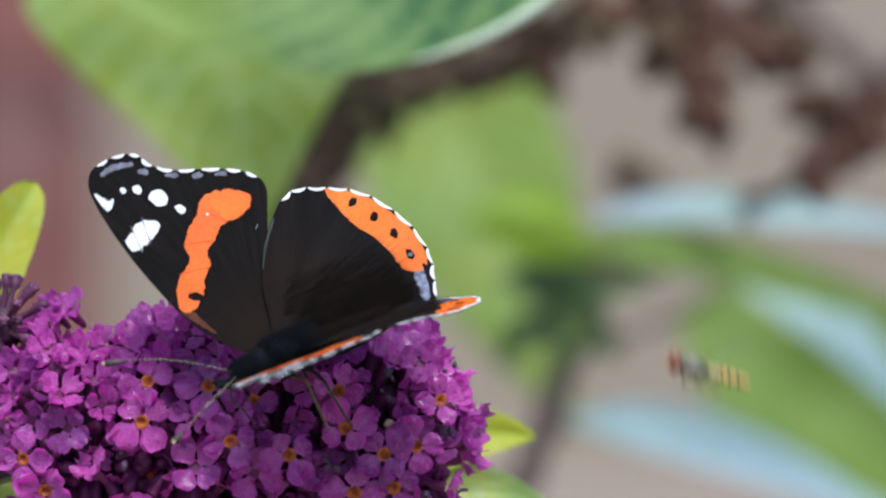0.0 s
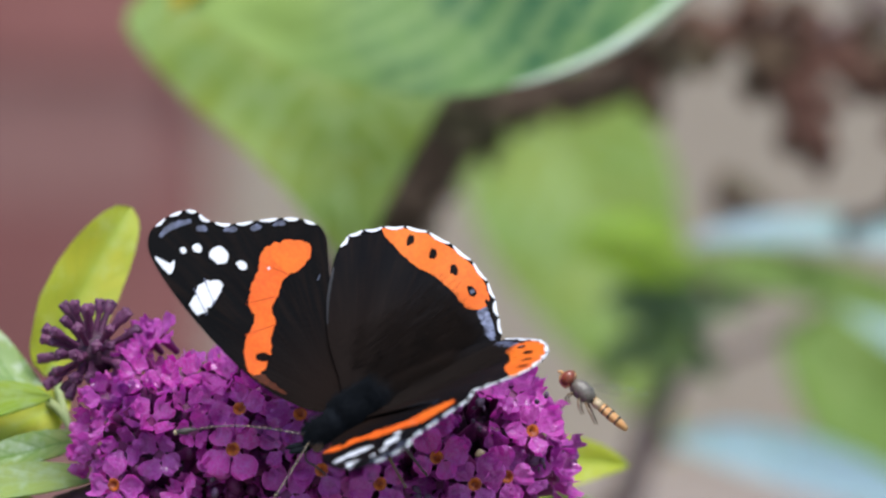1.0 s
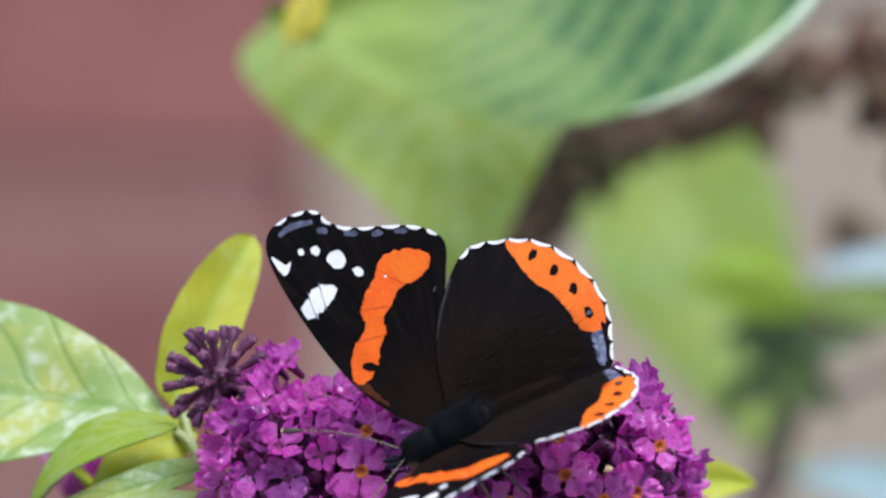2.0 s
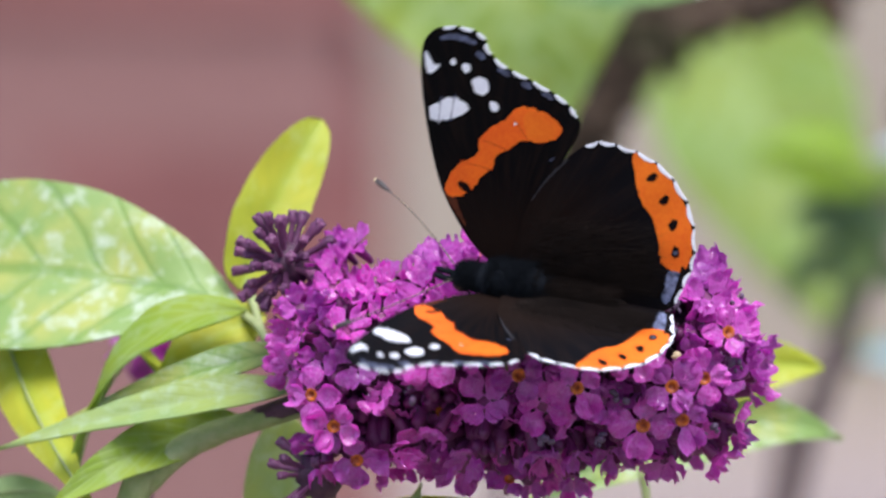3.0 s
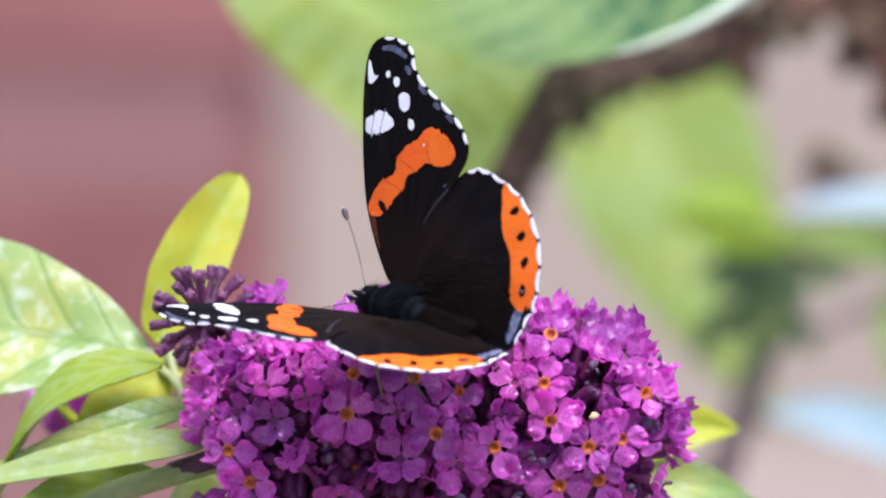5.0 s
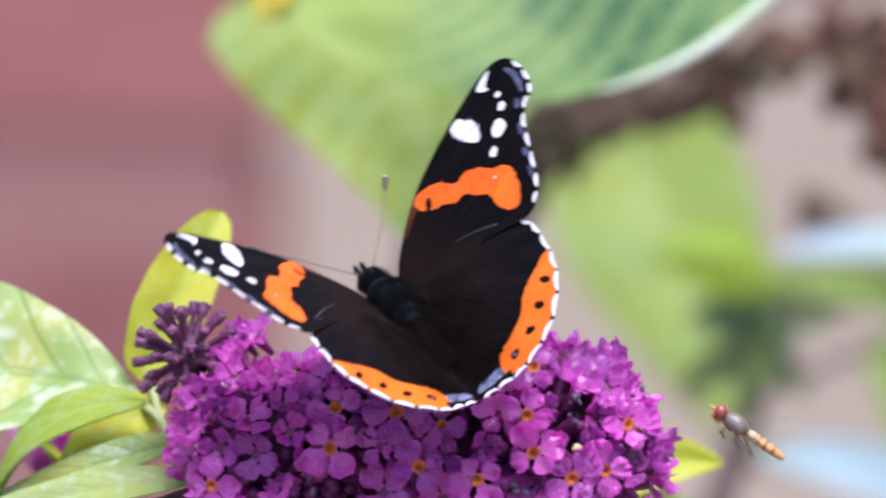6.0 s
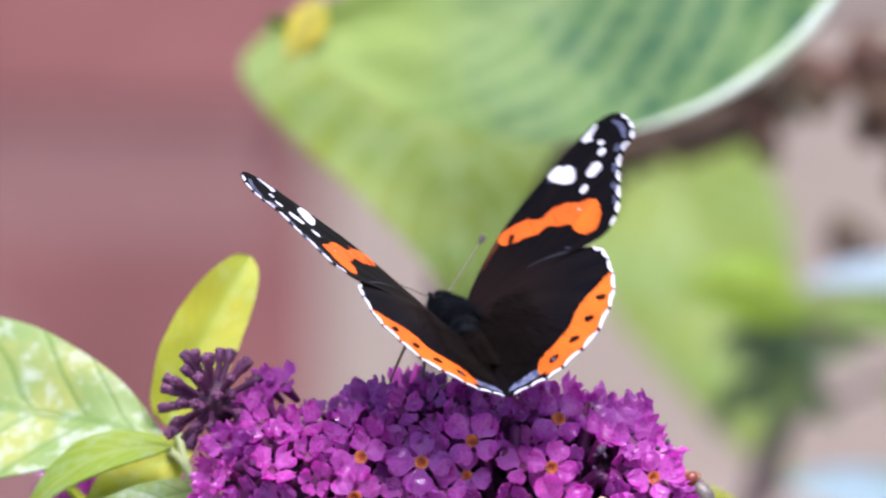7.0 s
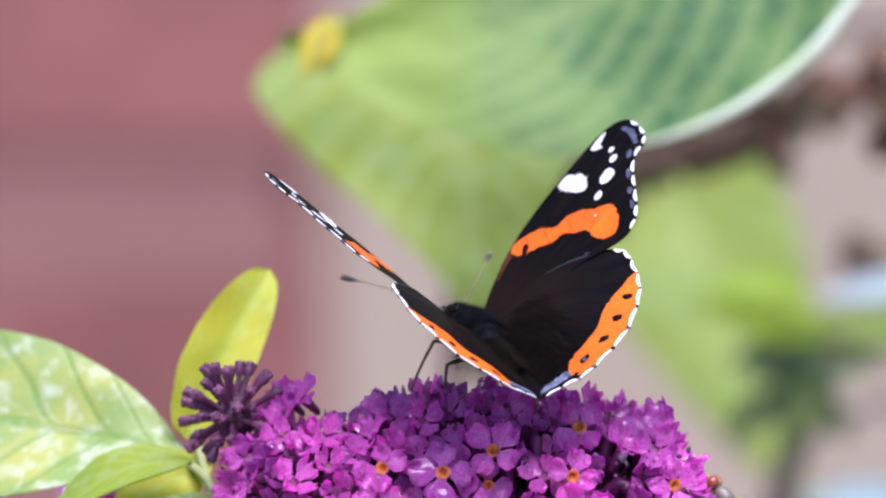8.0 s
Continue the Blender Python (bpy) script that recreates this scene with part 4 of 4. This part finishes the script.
def fore_marks(dense):
    yield "orange_band", ragged([(8.9, 5.7), (10.0, 3.2), (11.6, 2.0), (12.9, 0.4), (14.6, -0.3), (15.2, -1.7), (16.4, -3.4), (16.3, -5.6), (16.9, -7.7), (18.3, -8.5),
                                 (19.8, -7.2), (20.7, -5.3), (20.8, -3.2), (19.0, -1.1), (18.0, 0.6), (16.6, 1.9), (14.6, 2.5), (13.4, 4.7), (10.5, 6.7)], 120, 0.26, 3, 0.14), ORANGE, 0.05
    yield "amber_block", ragged([(16.7, -4.2), (16.4, -5.6), (17.0, -7.5), (18.3, -8.3), (19.7, -7.1), (20.4, -5.4), (20.0, -4.0), (18.5, -3.7)], 60, 0.2, 14, 0.12), AMBER, 0.056
    yield "costal_streak", stripe([(9.8, 6.1), (8.0, 5.6), (5.4, 4.5)], (1.3, 0.9, 0.2), 0.2, 4), COSTA, 0.04
    for k, (a, b) in enumerate((((13.8, 4.4), (12.7, 0.5)), ((16.7, 2.0), (15.3, -1.7)), ((19.2, -2.6), (16.6, -4.2)))):
        yield "wing_vein", stripe([a, ((a[0] + b[0]) / 2, (a[1] + b[1]) / 2), b], (0.06, 0.11, 0.06), 0.03, 40 + k), RUST, 0.065
    for k, (a, b) in enumerate((((18.2, 6.6), (21.7, 6.0)), ((18.7, 5.1), (22.0, 4.3)))):
        yield "wing_vein", stripe([a, ((a[0] + b[0]) / 2, (a[1] + b[1]) / 2 + 0.05), b], (0.16, 0.06, 0.18), 0.04, 50 + k), BLUE, 0.065
    yield "black_notch", blot(10.4, 4.1, 0.95, 0.5, 0.9, 0.4, 12), SPOT, 0.07
    yield "white_bar", ragged([(20.0, 2.7), (21.1, 3.1), (21.8, 4.5), (21.4, 6.3), (20.2, 7.8), (18.6, 7.5), (18.5, 6.2), (18.9, 4.7)], 44, 0.34, 5, 0.2), WHITE, 0.05
    yield "white_spot", blot(23.2, 1.15, 1.15, 1.0, 0.2, 0.3, 1), WHITE, 0.05
    yield "white_spot", blot(20.7, -0.3, 0.66, 0.48, 0.4, 0.3, 2), WHITE, 0.05
    yield "white_spot", blot(25.3, 2.8, 0.6, 0.48, 0.3, 0.3, 3), WHITE, 0.05
    yield "white_spot", blot(26.0, 4.3, 0.40, 0.36, 0.0, 0.3, 4), WHITE, 0.05
    yield "white_spot", ragged([(27.3, 7.5), (25.9, 7.6), (24.7, 7.4), (24.8, 6.6), (25.7, 5.9), (25.7, 6.6)], 40, 0.1, 6), WHITE, 0.05
    yield "pin_dot", blot(18.6, -2.7, 0.16, 0.16, 0.0, 0.2, 7), WHITE, 0.07
    yield "pale_fleck", blot(14.4, -6.9, 0.4, 0.07, 2.2, 0.3, 13), BLUE, 0.05
    # bluish sheen along the tip and margin, put in as coloured patches
    for k, (x, y, a) in enumerate(((26.9, 0.9, 1.0), (24.9, -1.9, 1.1), (23.4, -4.4, 1.2), (22.2, -7.0, 1.1))):
        yield "blue_and_sheen_spot", blot(x, y, 0.75, 0.36, a, 0.5, 8 + k), BLUE, 0.035
    yield "sheen_line", stripe([(28.9, 5.6), (29.1, 3.6), (28.3, 1.4)], (0.5, 0.8, 0.5), 0.25, 10), BLUE, 0.035
    edge = margin(dense, (30.1, 5.6), (19.6, -10.5))[::-1]
    for k, piece in enumerate(fringe_pieces(edge, 9, 0.30, 0.24, 0.16, 4)):
        yield "fringe_patch", piece, WHITE, 0.08


def hind_marks(dense):
    yield "orange_border", ragged([(16.2, -13.9), (15.3, -15.9), (13.7, -17.9), (11.3, -19.4), (8.6, -20.6), (5.4, -21.0), (3.0, -20.5), (2.2, -19.2), (3.2, -17.5),
                                   (6.0, -17.0), (8.5, -16.2), (10.4, -15.0), (13.0, -14.2)], 130, 0.2, 13), AMBER, 0.05
    for k, (x, y) in enumerate(((13.5, -16.1), (10.8, -17.6), (7.9, -18.7), (4.6, -19.1))):
        yield "black_spot", blot(x, y, 0.48, 0.66, 0.6 + 0.3 * k, 0.45, k), SPOT, 0.09
    yield "blue_patch", stripe([(2.3, -18.9), (0.6, -18.8), (-1.6, -18.0)], (1.5, 1.7, 1.0), 0.6, 15), PALE_BLUE, 0.06
    yield "blue_and_sheen_spot", blot(4.6, -19.1, 0.26, 0.32, 0.2, 0.3, 21), BLUE, 0.1
    yield "black_line", stripe([(3.0, -20.0), (0.9, -19.6), (-1.3, -18.8)], (0.3, 0.5, 0.3), 0.1, 16), SPOT, 0.09
    # stripe painted as the light caught by the leading edge
    yield "lit_edge", stripe([(9.6, -1.95), (12.4, -3.85), (15.1, -6.3)], (0.1, 0.3, 0.25), 0.06, 17), EDGE_HIGHLIGHT, 0.06
    edge = margin(dense, (16.9, -8.2), (-1.6, -19.3))[::-1]
    for k, piece in enumerate(fringe_pieces(edge, 11, 0.14, 0.14, 0.25, 5)):
        yield "fringe_patch", piece, WHITE, 0.09


def body_shape(rows, sides=16):
    """A round body along y from rows of (y, half width, half height, z)."""
    bm = bmesh.new()
    rings = []
    for y, w, h, z in rows:
        rings.append([bm.verts.new((w * math.cos(6.2832 * j / sides), y, z + h * math.sin(6.2832 * j / sides))) for j in range(sides)])
    for a, b in zip(rings, rings[1:]):
        for j in range(sides):
            bm.faces.new((a[j], a[(j + 1) % sides], b[(j + 1) % sides], b[j]))
    bm.faces.new(rings[0])
    bm.faces.new(rings[-1])
    bmesh.ops.recalc_face_normals(bm, faces=bm.faces)
    return bm


part("thorax", body_shape([(5.3, 0.6, 0.6, 1.0), (4.9, 1.5, 1.4, 1.1), (3.3, 2.2, 2.1, 1.2), (1.0, 2.6, 2.4, 1.2), (-1.2, 2.5, 2.3, 1.1), (-3.0, 2.0, 1.8, 0.9), (-3.9, 1.0, 1.0, 0.9)]), FUR, butterfly, "furry blue-black thorax")
part("abdomen", body_shape([(-2.9, 1.0, 1.0, 0.6), (-4.2, 1.4, 1.3, 0.0), (-6.5, 1.5, 1.2, -0.5), (-9.0, 1.3, 1.0, -0.7), (-11.0, 1.0, 0.8, -0.7), (-12.8, 0.6, 0.5, -0.7), (-13.4, 0.2, 0.2, -0.7)]), WING_HAIR, butterfly, "tapered dark brown abdomen")
part("head", body_shape([(4.4, 0.7, 0.7, 0.7), (5.2, 1.3, 1.2, 0.8), (6.4, 1.45, 1.3, 0.9), (7.3, 1.05, 0.95, 0.8), (7.9, 0.4, 0.4, 0.7)]), FUR, butterfly)
r1 = random.Random(3)
for count, y0, y1, material, label in ((5200, -3.4, 7.4, FUR, "fine blue-black hairs"), (3200, -12.0, -2.0, WING_HAIR, "fine brown hairs")):
    spots = []
    for i in range(count):
        a, y = r1.uniform(-0.5, math.pi + 0.5), r1.uniform(y0, y1)
        k = 2.4 if y < 3.4 else 1.4
        k = k if y > -2 else 1.55 - max(0, -y - 7) * 0.13
        n = Vector((math.cos(a), 0, math.sin(a)))
        spots.append((Vector((n.x * k, y, (1.2 if y > -2.5 else 0.1) + n.z * k * 0.93)), n * 0.5, Vector((0, -0.9, 0))))
    bm = bmesh.new()
    bristles(bm, spots, 2.0, 5, 0.024)
    tagged(part("fur", bm, material, butterfly, label), kind="stuff")
for sx in (1, -1):
    bm = bmesh.new()
    ball(bm, (sx * 1.1, 6.6, 0.75), (0.75, 0.9, 0.95), None, 12, 9)
    part("eye", bm, EYE, butterfly, "dark brown compound eye")
    bm = bmesh.new()
    tube(bm, [(sx * 0.35, 7.5, 0.3), (sx * 0.45, 8.5, 0.7), (sx * 0.45, 9.5, 1.2), (sx * 0.42, 10.0, 1.4)], [0.35, 0.42, 0.34, 0.08], 7)
    part("palp", bm, FUR, butterfly)
    # antenna: shaft with pale rings, dark club, pale tip
    root, end = Vector((sx * 0.7, 7.3, 1.6)), Vector((sx * 9.5, 19.2, 3.3))
    line = [root.lerp(end, i / 24) + Vector((sx * 0.7, -0.2, 0.9)) * math.sin(math.pi * i / 24) * 0.8 for i in range(25)]
    bm = bmesh.new()
    tube(bm, line, 0.085, 6)
    ant = part("antenna", bm, DARK_LEG, butterfly, "slender antenna with a dark club and pale tip")
    bm = bmesh.new()
    for i in range(1, 20):
        d = (line[i + 1] - line[i]).normalized()
        tube(bm, [line[i] - d * 0.06, line[i] + d * 0.06], [0.093, 0.093], 6)
    part("ring_pattern", bm, CREAM, ant)
    d = (line[24] - line[21]).normalized()
    bm = bmesh.new()
    tube(bm, [line[21] - d * 0.6, line[21], line[22], line[23], line[24]], [0.13, 0.25, 0.36, 0.38, 0.28], 8)
    part("club", bm, DARK_LEG, ant)
    bm = bmesh.new()
    ball(bm, line[24] + d * 0.12, (0.27, 0.27, 0.27), None, 8, 6)
    part("club_tip", bm, CREAM, ant)
    for pts, mat in ((((1.2, 1.2, -0.9), (3.4, 1.0, 0.1), (5.2, 0.7, 0.7), (5.7, 0.6, 0.2), (7.1, 0.5, -2.1), (8.6, 0.3, -5.0)), LEG),
                     (((1.2, -1.3, -1.1), (2.9, -1.7, -1.2), (4.5, -1.9, -1.4), (4.9, -2.0, -2.0), (5.4, -2.6, -4.6), (6.1, -3.4, -7.8)), DARK_LEG)):
        bm = bmesh.new()
        tube(bm, [(sx * p[0], p[1], p[2]) for p in smooth_path(pts, 18)], [0.27 - 0.007 * i for i in range(18)], 7)
        part("leg", bm, mat, butterfly)
bm = bmesh.new()
tube(bm, smooth_path([(0, 7.6, 0.2), (0, 8.2, -1.5), (0, 7.2, -3.6), (0, 6.4, -5.6)], 12), 0.12, 6)
part("proboscis", bm, DARK_LEG, butterfly)
wings = {}
for sign in (1, -1):
    wings["fore", sign] = wing("forewing", FORE, fore_level, (0.0, 0.0), sign, fore_marks, (30.1, 5.6), (19.6, -10.5), 9, label="black forewing with an orange band and white spots")
    wings["hind", sign] = wing("hindwing", HIND, hind_level, (0.0, 0.0), sign, hind_marks, (16.9, -8.2), (-1.6, -19.3), 11, main=BROWN_WING, label="dark brown hindwing with an orange border")

# ---- the hoverfly: y to its head ----
fly = thing("hoverfly", G @ Matrix.Translation((0.055, 0, 0.008)), "small marmalade hoverfly with orange and black banded abdomen", "fly")
part("thorax", body_shape([(2.9, 0.3, 0.3, 0.1), (2.6, 0.8, 0.8, 0.1), (1.6, 1.15, 1.15, 0.1), (0.4, 1.1, 1.05, 0.05), (-0.4, 0.6, 0.6, 0)]), FLY_THORAX, fly, "brassy thorax")
part("head", body_shape([(2.8, 0.5, 0.6, 0.1), (3.1, 1.15, 1.1, 0.15), (3.7, 1.2, 1.1, 0.15), (4.2, 0.7, 0.7, 0.0), (4.5, 0.2, 0.2, -0.1)]), FLY_ORANGE, fly)
for sx in (1, -1):
    bm = bmesh.new()
    ball(bm, (sx * 0.62, 3.5, 0.3), (0.82, 0.78, 1.02), None, 12, 9)
    part("eye", bm, FLY_EYE, fly, "red-brown compound eye")
    bm = bmesh.new()
    tube(bm, [(sx * 0.2, 4.3, 0.3), (sx * 0.3, 4.7, 0.35), (sx * 0.35, 5.0, 0.2)], [0.12, 0.2, 0.1], 6)
    part("antenna", bm, FLY_ORANGE, fly)
    outline = closed_curve([(0.0, 0.3), (2.0, 0.0), (4.2, -1.0), (6.0, -2.3), (6.4, -3.1), (5.4, -3.5), (2.8, -2.7), (0.7, -1.1)], 40)
    w = part("wing", sheet(outline, lambda x, y: 0.0, 0.02, -0.02, 0.9, sx), (film_mat, film_mat), fly, "clear glossy wing")
    w.matrix_basis = pose(sx * 0.7 * MM, 0.9 * MM, 0.9 * MM, 12, -sx * 38, -sx * 38)
    for y0, y1 in ((1.9, 2.6), (1.0, 0.6), (0.2, -1.4)):
        bm = bmesh.new()
        tube(bm, [(sx * 0.5, y0, -0.7), (sx * 1.3, y0 * 0.5 + y1 * 0.5, -1.1), (sx * 1.0, y1 - 0.3, -1.7), (sx * 1.0, y1 - 1.0, -2.1)], [0.14, 0.12, 0.09, 0.06], 6)
        part("leg", bm, LEG, fly)
abdomen = part("abdomen", body_shape([(-0.2, 0.5, 0.4, 0.0), (-0.9, 0.85, 0.55, -0.05), (-2.2, 1.05, 0.6, -0.15), (-3.6, 1.05, 0.6, -0.25), (-4.9, 0.8, 0.5, -0.35), (-5.7, 0.35, 0.3, -0.4)]), FLY_ORANGE, fly, "flat orange abdomen")
for name, y, deep, w, material in (("pale_band", -1.2, 0.55, 0.98, FLY_PALE), ("black_band", -0.5, 0.09, 0.74, FLY_DARK), ("black_band", -2.2, 0.1, 1.08, FLY_DARK),
                                   ("black_band", -3.1, 0.13, 1.09, FLY_DARK), ("black_band", -4.2, 0.12, 1.0, FLY_DARK)):
    part(name, body_shape([(y + deep, w - 0.12 * (deep > 0.5), 0.60 * w, -0.05 + 0.062 * (y + 1)), (y - deep, w + 0.1 * (deep > 0.5), 0.61 * w, -0.05 + 0.062 * (y + 0.8))]), material, abdomen)

# ---- the wall's bricks ----
bm = bmesh.new()
bmesh.ops.create_cube(bm, size=1.0, matrix=Matrix.Diagonal((215, 102, 65, 1)))
bmesh.ops.bevel(bm, geom=bm.edges[:], offset=3, segments=2, affect="EDGES")
for v in bm.verts:
    v.co += Vector((noise.noise(v.co * 0.03), noise.noise(v.co * 0.03 + Vector((9, 0, 0))), noise.noise(v.co * 0.03 + Vector((0, 9, 0))))) * 1.6
BRICK_MESH = mesh_of("brick", bm, BRICK)
for p in BRICK_MESH.polygons:
    p.use_smooth = False
HALF_MESH = BRICK_MESH.copy()
for v in HALF_MESH.vertices:
    v.co.x *= 0.4767
for row in range(26):
    for col in range(9):
        half = row % 2 and col == 0
        x = WALL_EDGE - 0.05125 if half else WALL_EDGE - 0.1075 - 0.225 * col + (0.1125 if row % 2 else 0.0)
        b = part("brick", HALF_MESH if half else BRICK_MESH, None, brick_wall)
        b.matrix_basis = pose(x, WALL_Y + 0.051 + rng.uniform(-0.001, 0.001), 0.04 + 0.075 * row, rng.uniform(-0.4, 0.4), rng.uniform(-0.4, 0.4), rng.uniform(-0.4, 0.4))

# ---- what moves ----
# seconds; place in mm; heading, pitch and roll; opening of the right and left wings; sweep of the two forewings
FLIGHT = [
    (0.0, 6.1, -22.6, 8.6, 105.6, -23.2, -31.0, 38.2, 38.1, -5.4, -11.1),
    (0.5, 5.3, -23.8, 5.8, 105.6, -34.6, -36.8, 37.8, 38.3, -3.9, -1.5),
    (1.0, 3.8, -23.8, 5.5, 103.8, -30.1, -39.8, 39.5, 39.9, -4.9, -2.7),
    (1.2, 3.9, -21.8, 7.6, 95.2, -12.4, -43.8, 43.2, 43.5, -5.4, -7.6),
    (2.3, 0.1, -21.3, 5.2, 81.5, -29.0, -57.1, 42.0, 40.8, -4.5, -3.8),
    (2.5, 0.1, -22.2, 5.3, 79.8, -28.7, -57.9, 40.5, 39.8, -4.6, -3.1),
    (2.7, -0.4, -19.7, 6.2, 73.1, -9.9, -68.4, 45.5, 45.2, -5.1, -2.7),
    (2.9, 0.4, -18.3, 9.5, 71.0, 3.1, -66.6, 46.8, 47.0, -4.8, -1.0),
    (3.0, -1.0, -17.7, 9.5, 71.0, 8.0, -65.8, 49.9, 49.9, -4.0, -1.8),
    (3.1, -0.7, -18.6, 11.2, 67.7, 13.7, -62.4, 51.2, 51.9, -1.6, -0.1),
    (3.5, -2.1, -18.2, 9.5, 58.9, -0.9, -53.5, 44.1, 44.4, -2.6, 0.1),
    (4.0, -3.0, -18.5, 9.3, 67.2, 0.1, -52.0, 39.5, 38.7, -2.1, -3.6),
    (4.2, -1.9, -16.5, 10.4, 60.1, 12.6, -59.0, 46.1, 45.6, -2.1, -0.6),
    (5.3, -4.8, -15.0, 13.4, 33.1, 8.8, -43.2, 50.1, 50.3, -2.1, 1.9),
    (5.5, -3.4, -13.3, 14.1, 29.7, 11.0, -37.5, 51.7, 51.2, -2.0, 1.6),
    (5.8, -3.7, -13.5, 15.4, 39.1, 31.8, -44.3, 45.3, 46.1, 0.1, 0.1),
    (6.0, -3.1, -10.8, 17.0, 33.8, 30.8, -30.9, 45.0, 44.7, 0.6, 2.6),
    (6.2, -1.9, -9.0, 19.2, 22.9, 40.3, -21.8, 45.6, 46.8, -1.1, 0.3),
    (6.5, 1.4, -2.5, 20.5, 3.3, 35.8, -2.0, 42.0, 45.3, -0.3, -1.1),
    (6.9, 0.0, -6.6, 21.4, 18.8, 31.4, -7.3, 40.4, 41.1, 0.2, 3.1),
    (7.0, 0.7, -3.1, 20.9, 19.3, 21.4, -10.4, 43.9, 45.3, -1.9, 0.9),
    (7.1, 0.5, -3.0, 20.9, 20.9, 20.8, -12.1, 47.8, 48.8, -2.6, -2.9),
    (7.5, 0.2, -2.5, 20.8, 23.3, 21.0, -13.7, 47.0, 48.3, -2.2, -1.5),
    (8.0, 0.7, -1.3, 21.0, 23.6, 18.9, -8.9, 46.3, 46.2, -1.1, -4.6),
]
# seconds; place in mm; heading, pitch
HOVER = [
    (0.0, 54.9, 0, 7.7, 90, 12), (0.1, 52.6, 0, 22.6, 90, 10), (0.2, 52.2, 0, 24.5, 90, 14), (0.3, 44.3, 0, 19.5, 88, 16), (0.4, 37.6, 0, 11.8, 88, 22),
    (0.5, 33.0, 0, 9.6, 85, 16), (0.6, 29.8, 0, 9.2, 82, 20), (0.7, 30.6, 0, 8.0, 80, 36), (0.9, 30.7, 0, 8.3, 80, 38), (1.0, 30.7, 0, 8.0, 80, 36), (1.1, 30.9, 0, 8.3, 80, 30),
    (1.2, 38, 25, -20, 80, 10), (2.0, 90, 60, -60, 80, 10), (5.0, 110, 40, -10, 90, 10), (5.5, 66, 5, 16, 90, 15), (5.6, 51.4, 0, 11.6, 90, 18), (5.7, 36.7, 0, 7.2, 86, 30),
    (5.8, 33.0, 0, 4.6, 80, 42), (5.9, 37.4, 0, 4.7, 82, 34), (6.0, 37.6, 0, 3.4, 82, 32), (6.1, 32.2, 0, 1.0, 78, 40), (6.3, 31.8, 0, 0.4, 75, 42), (6.5, 31.4, 0, 0.5, 75, 44),
    (6.7, 31.5, 0, 1.2, 75, 44), (7.0, 30.6, 1, 1.2, 75, 46), (8.0, 30.6, 1, 1.6, 75, 46)]


def motions():
    rows = {key: [] for key in wings}
    body = []
    for t, x, y, z, yaw, pitch, roll, right, left, sweep_r, sweep_l in FLIGHT:
        turn = Matrix.Rotation(radians(yaw), 4, "Z") @ Matrix.Rotation(radians(pitch), 4, "X") @ Matrix.Rotation(radians(roll), 4, "Y")
        body.append((t, G @ Matrix.Translation((x * MM, y * MM, z * MM)) @ turn))
        for sign, rise, sweep in ((1, right, sweep_r), (-1, left, sweep_l)):
            hinge = Matrix.Translation((sign * 1.2 * MM, 0, 1.2 * MM)) @ Matrix.Rotation(radians(-sign * rise), 4, "Y")
            rows["hind", sign].append((t, hinge))
            rows["fore", sign].append((t, hinge @ Matrix.Translation((0, 1.5 * MM, -0.35 * MM)) @ Matrix.Rotation(radians(-sign * sweep), 4, "Z")))
    walk(butterfly, body)
    for key, keys in rows.items():
        walk(wings[key], keys)
    walk(fly, [(t, G @ Matrix.Translation((x * MM, y * MM, z * MM)) @ Matrix.Rotation(radians(yaw), 4, "Z") @ Matrix.Rotation(radians(pitch), 4, "X"))
               for t, x, y, z, yaw, pitch in HOVER])


motions()
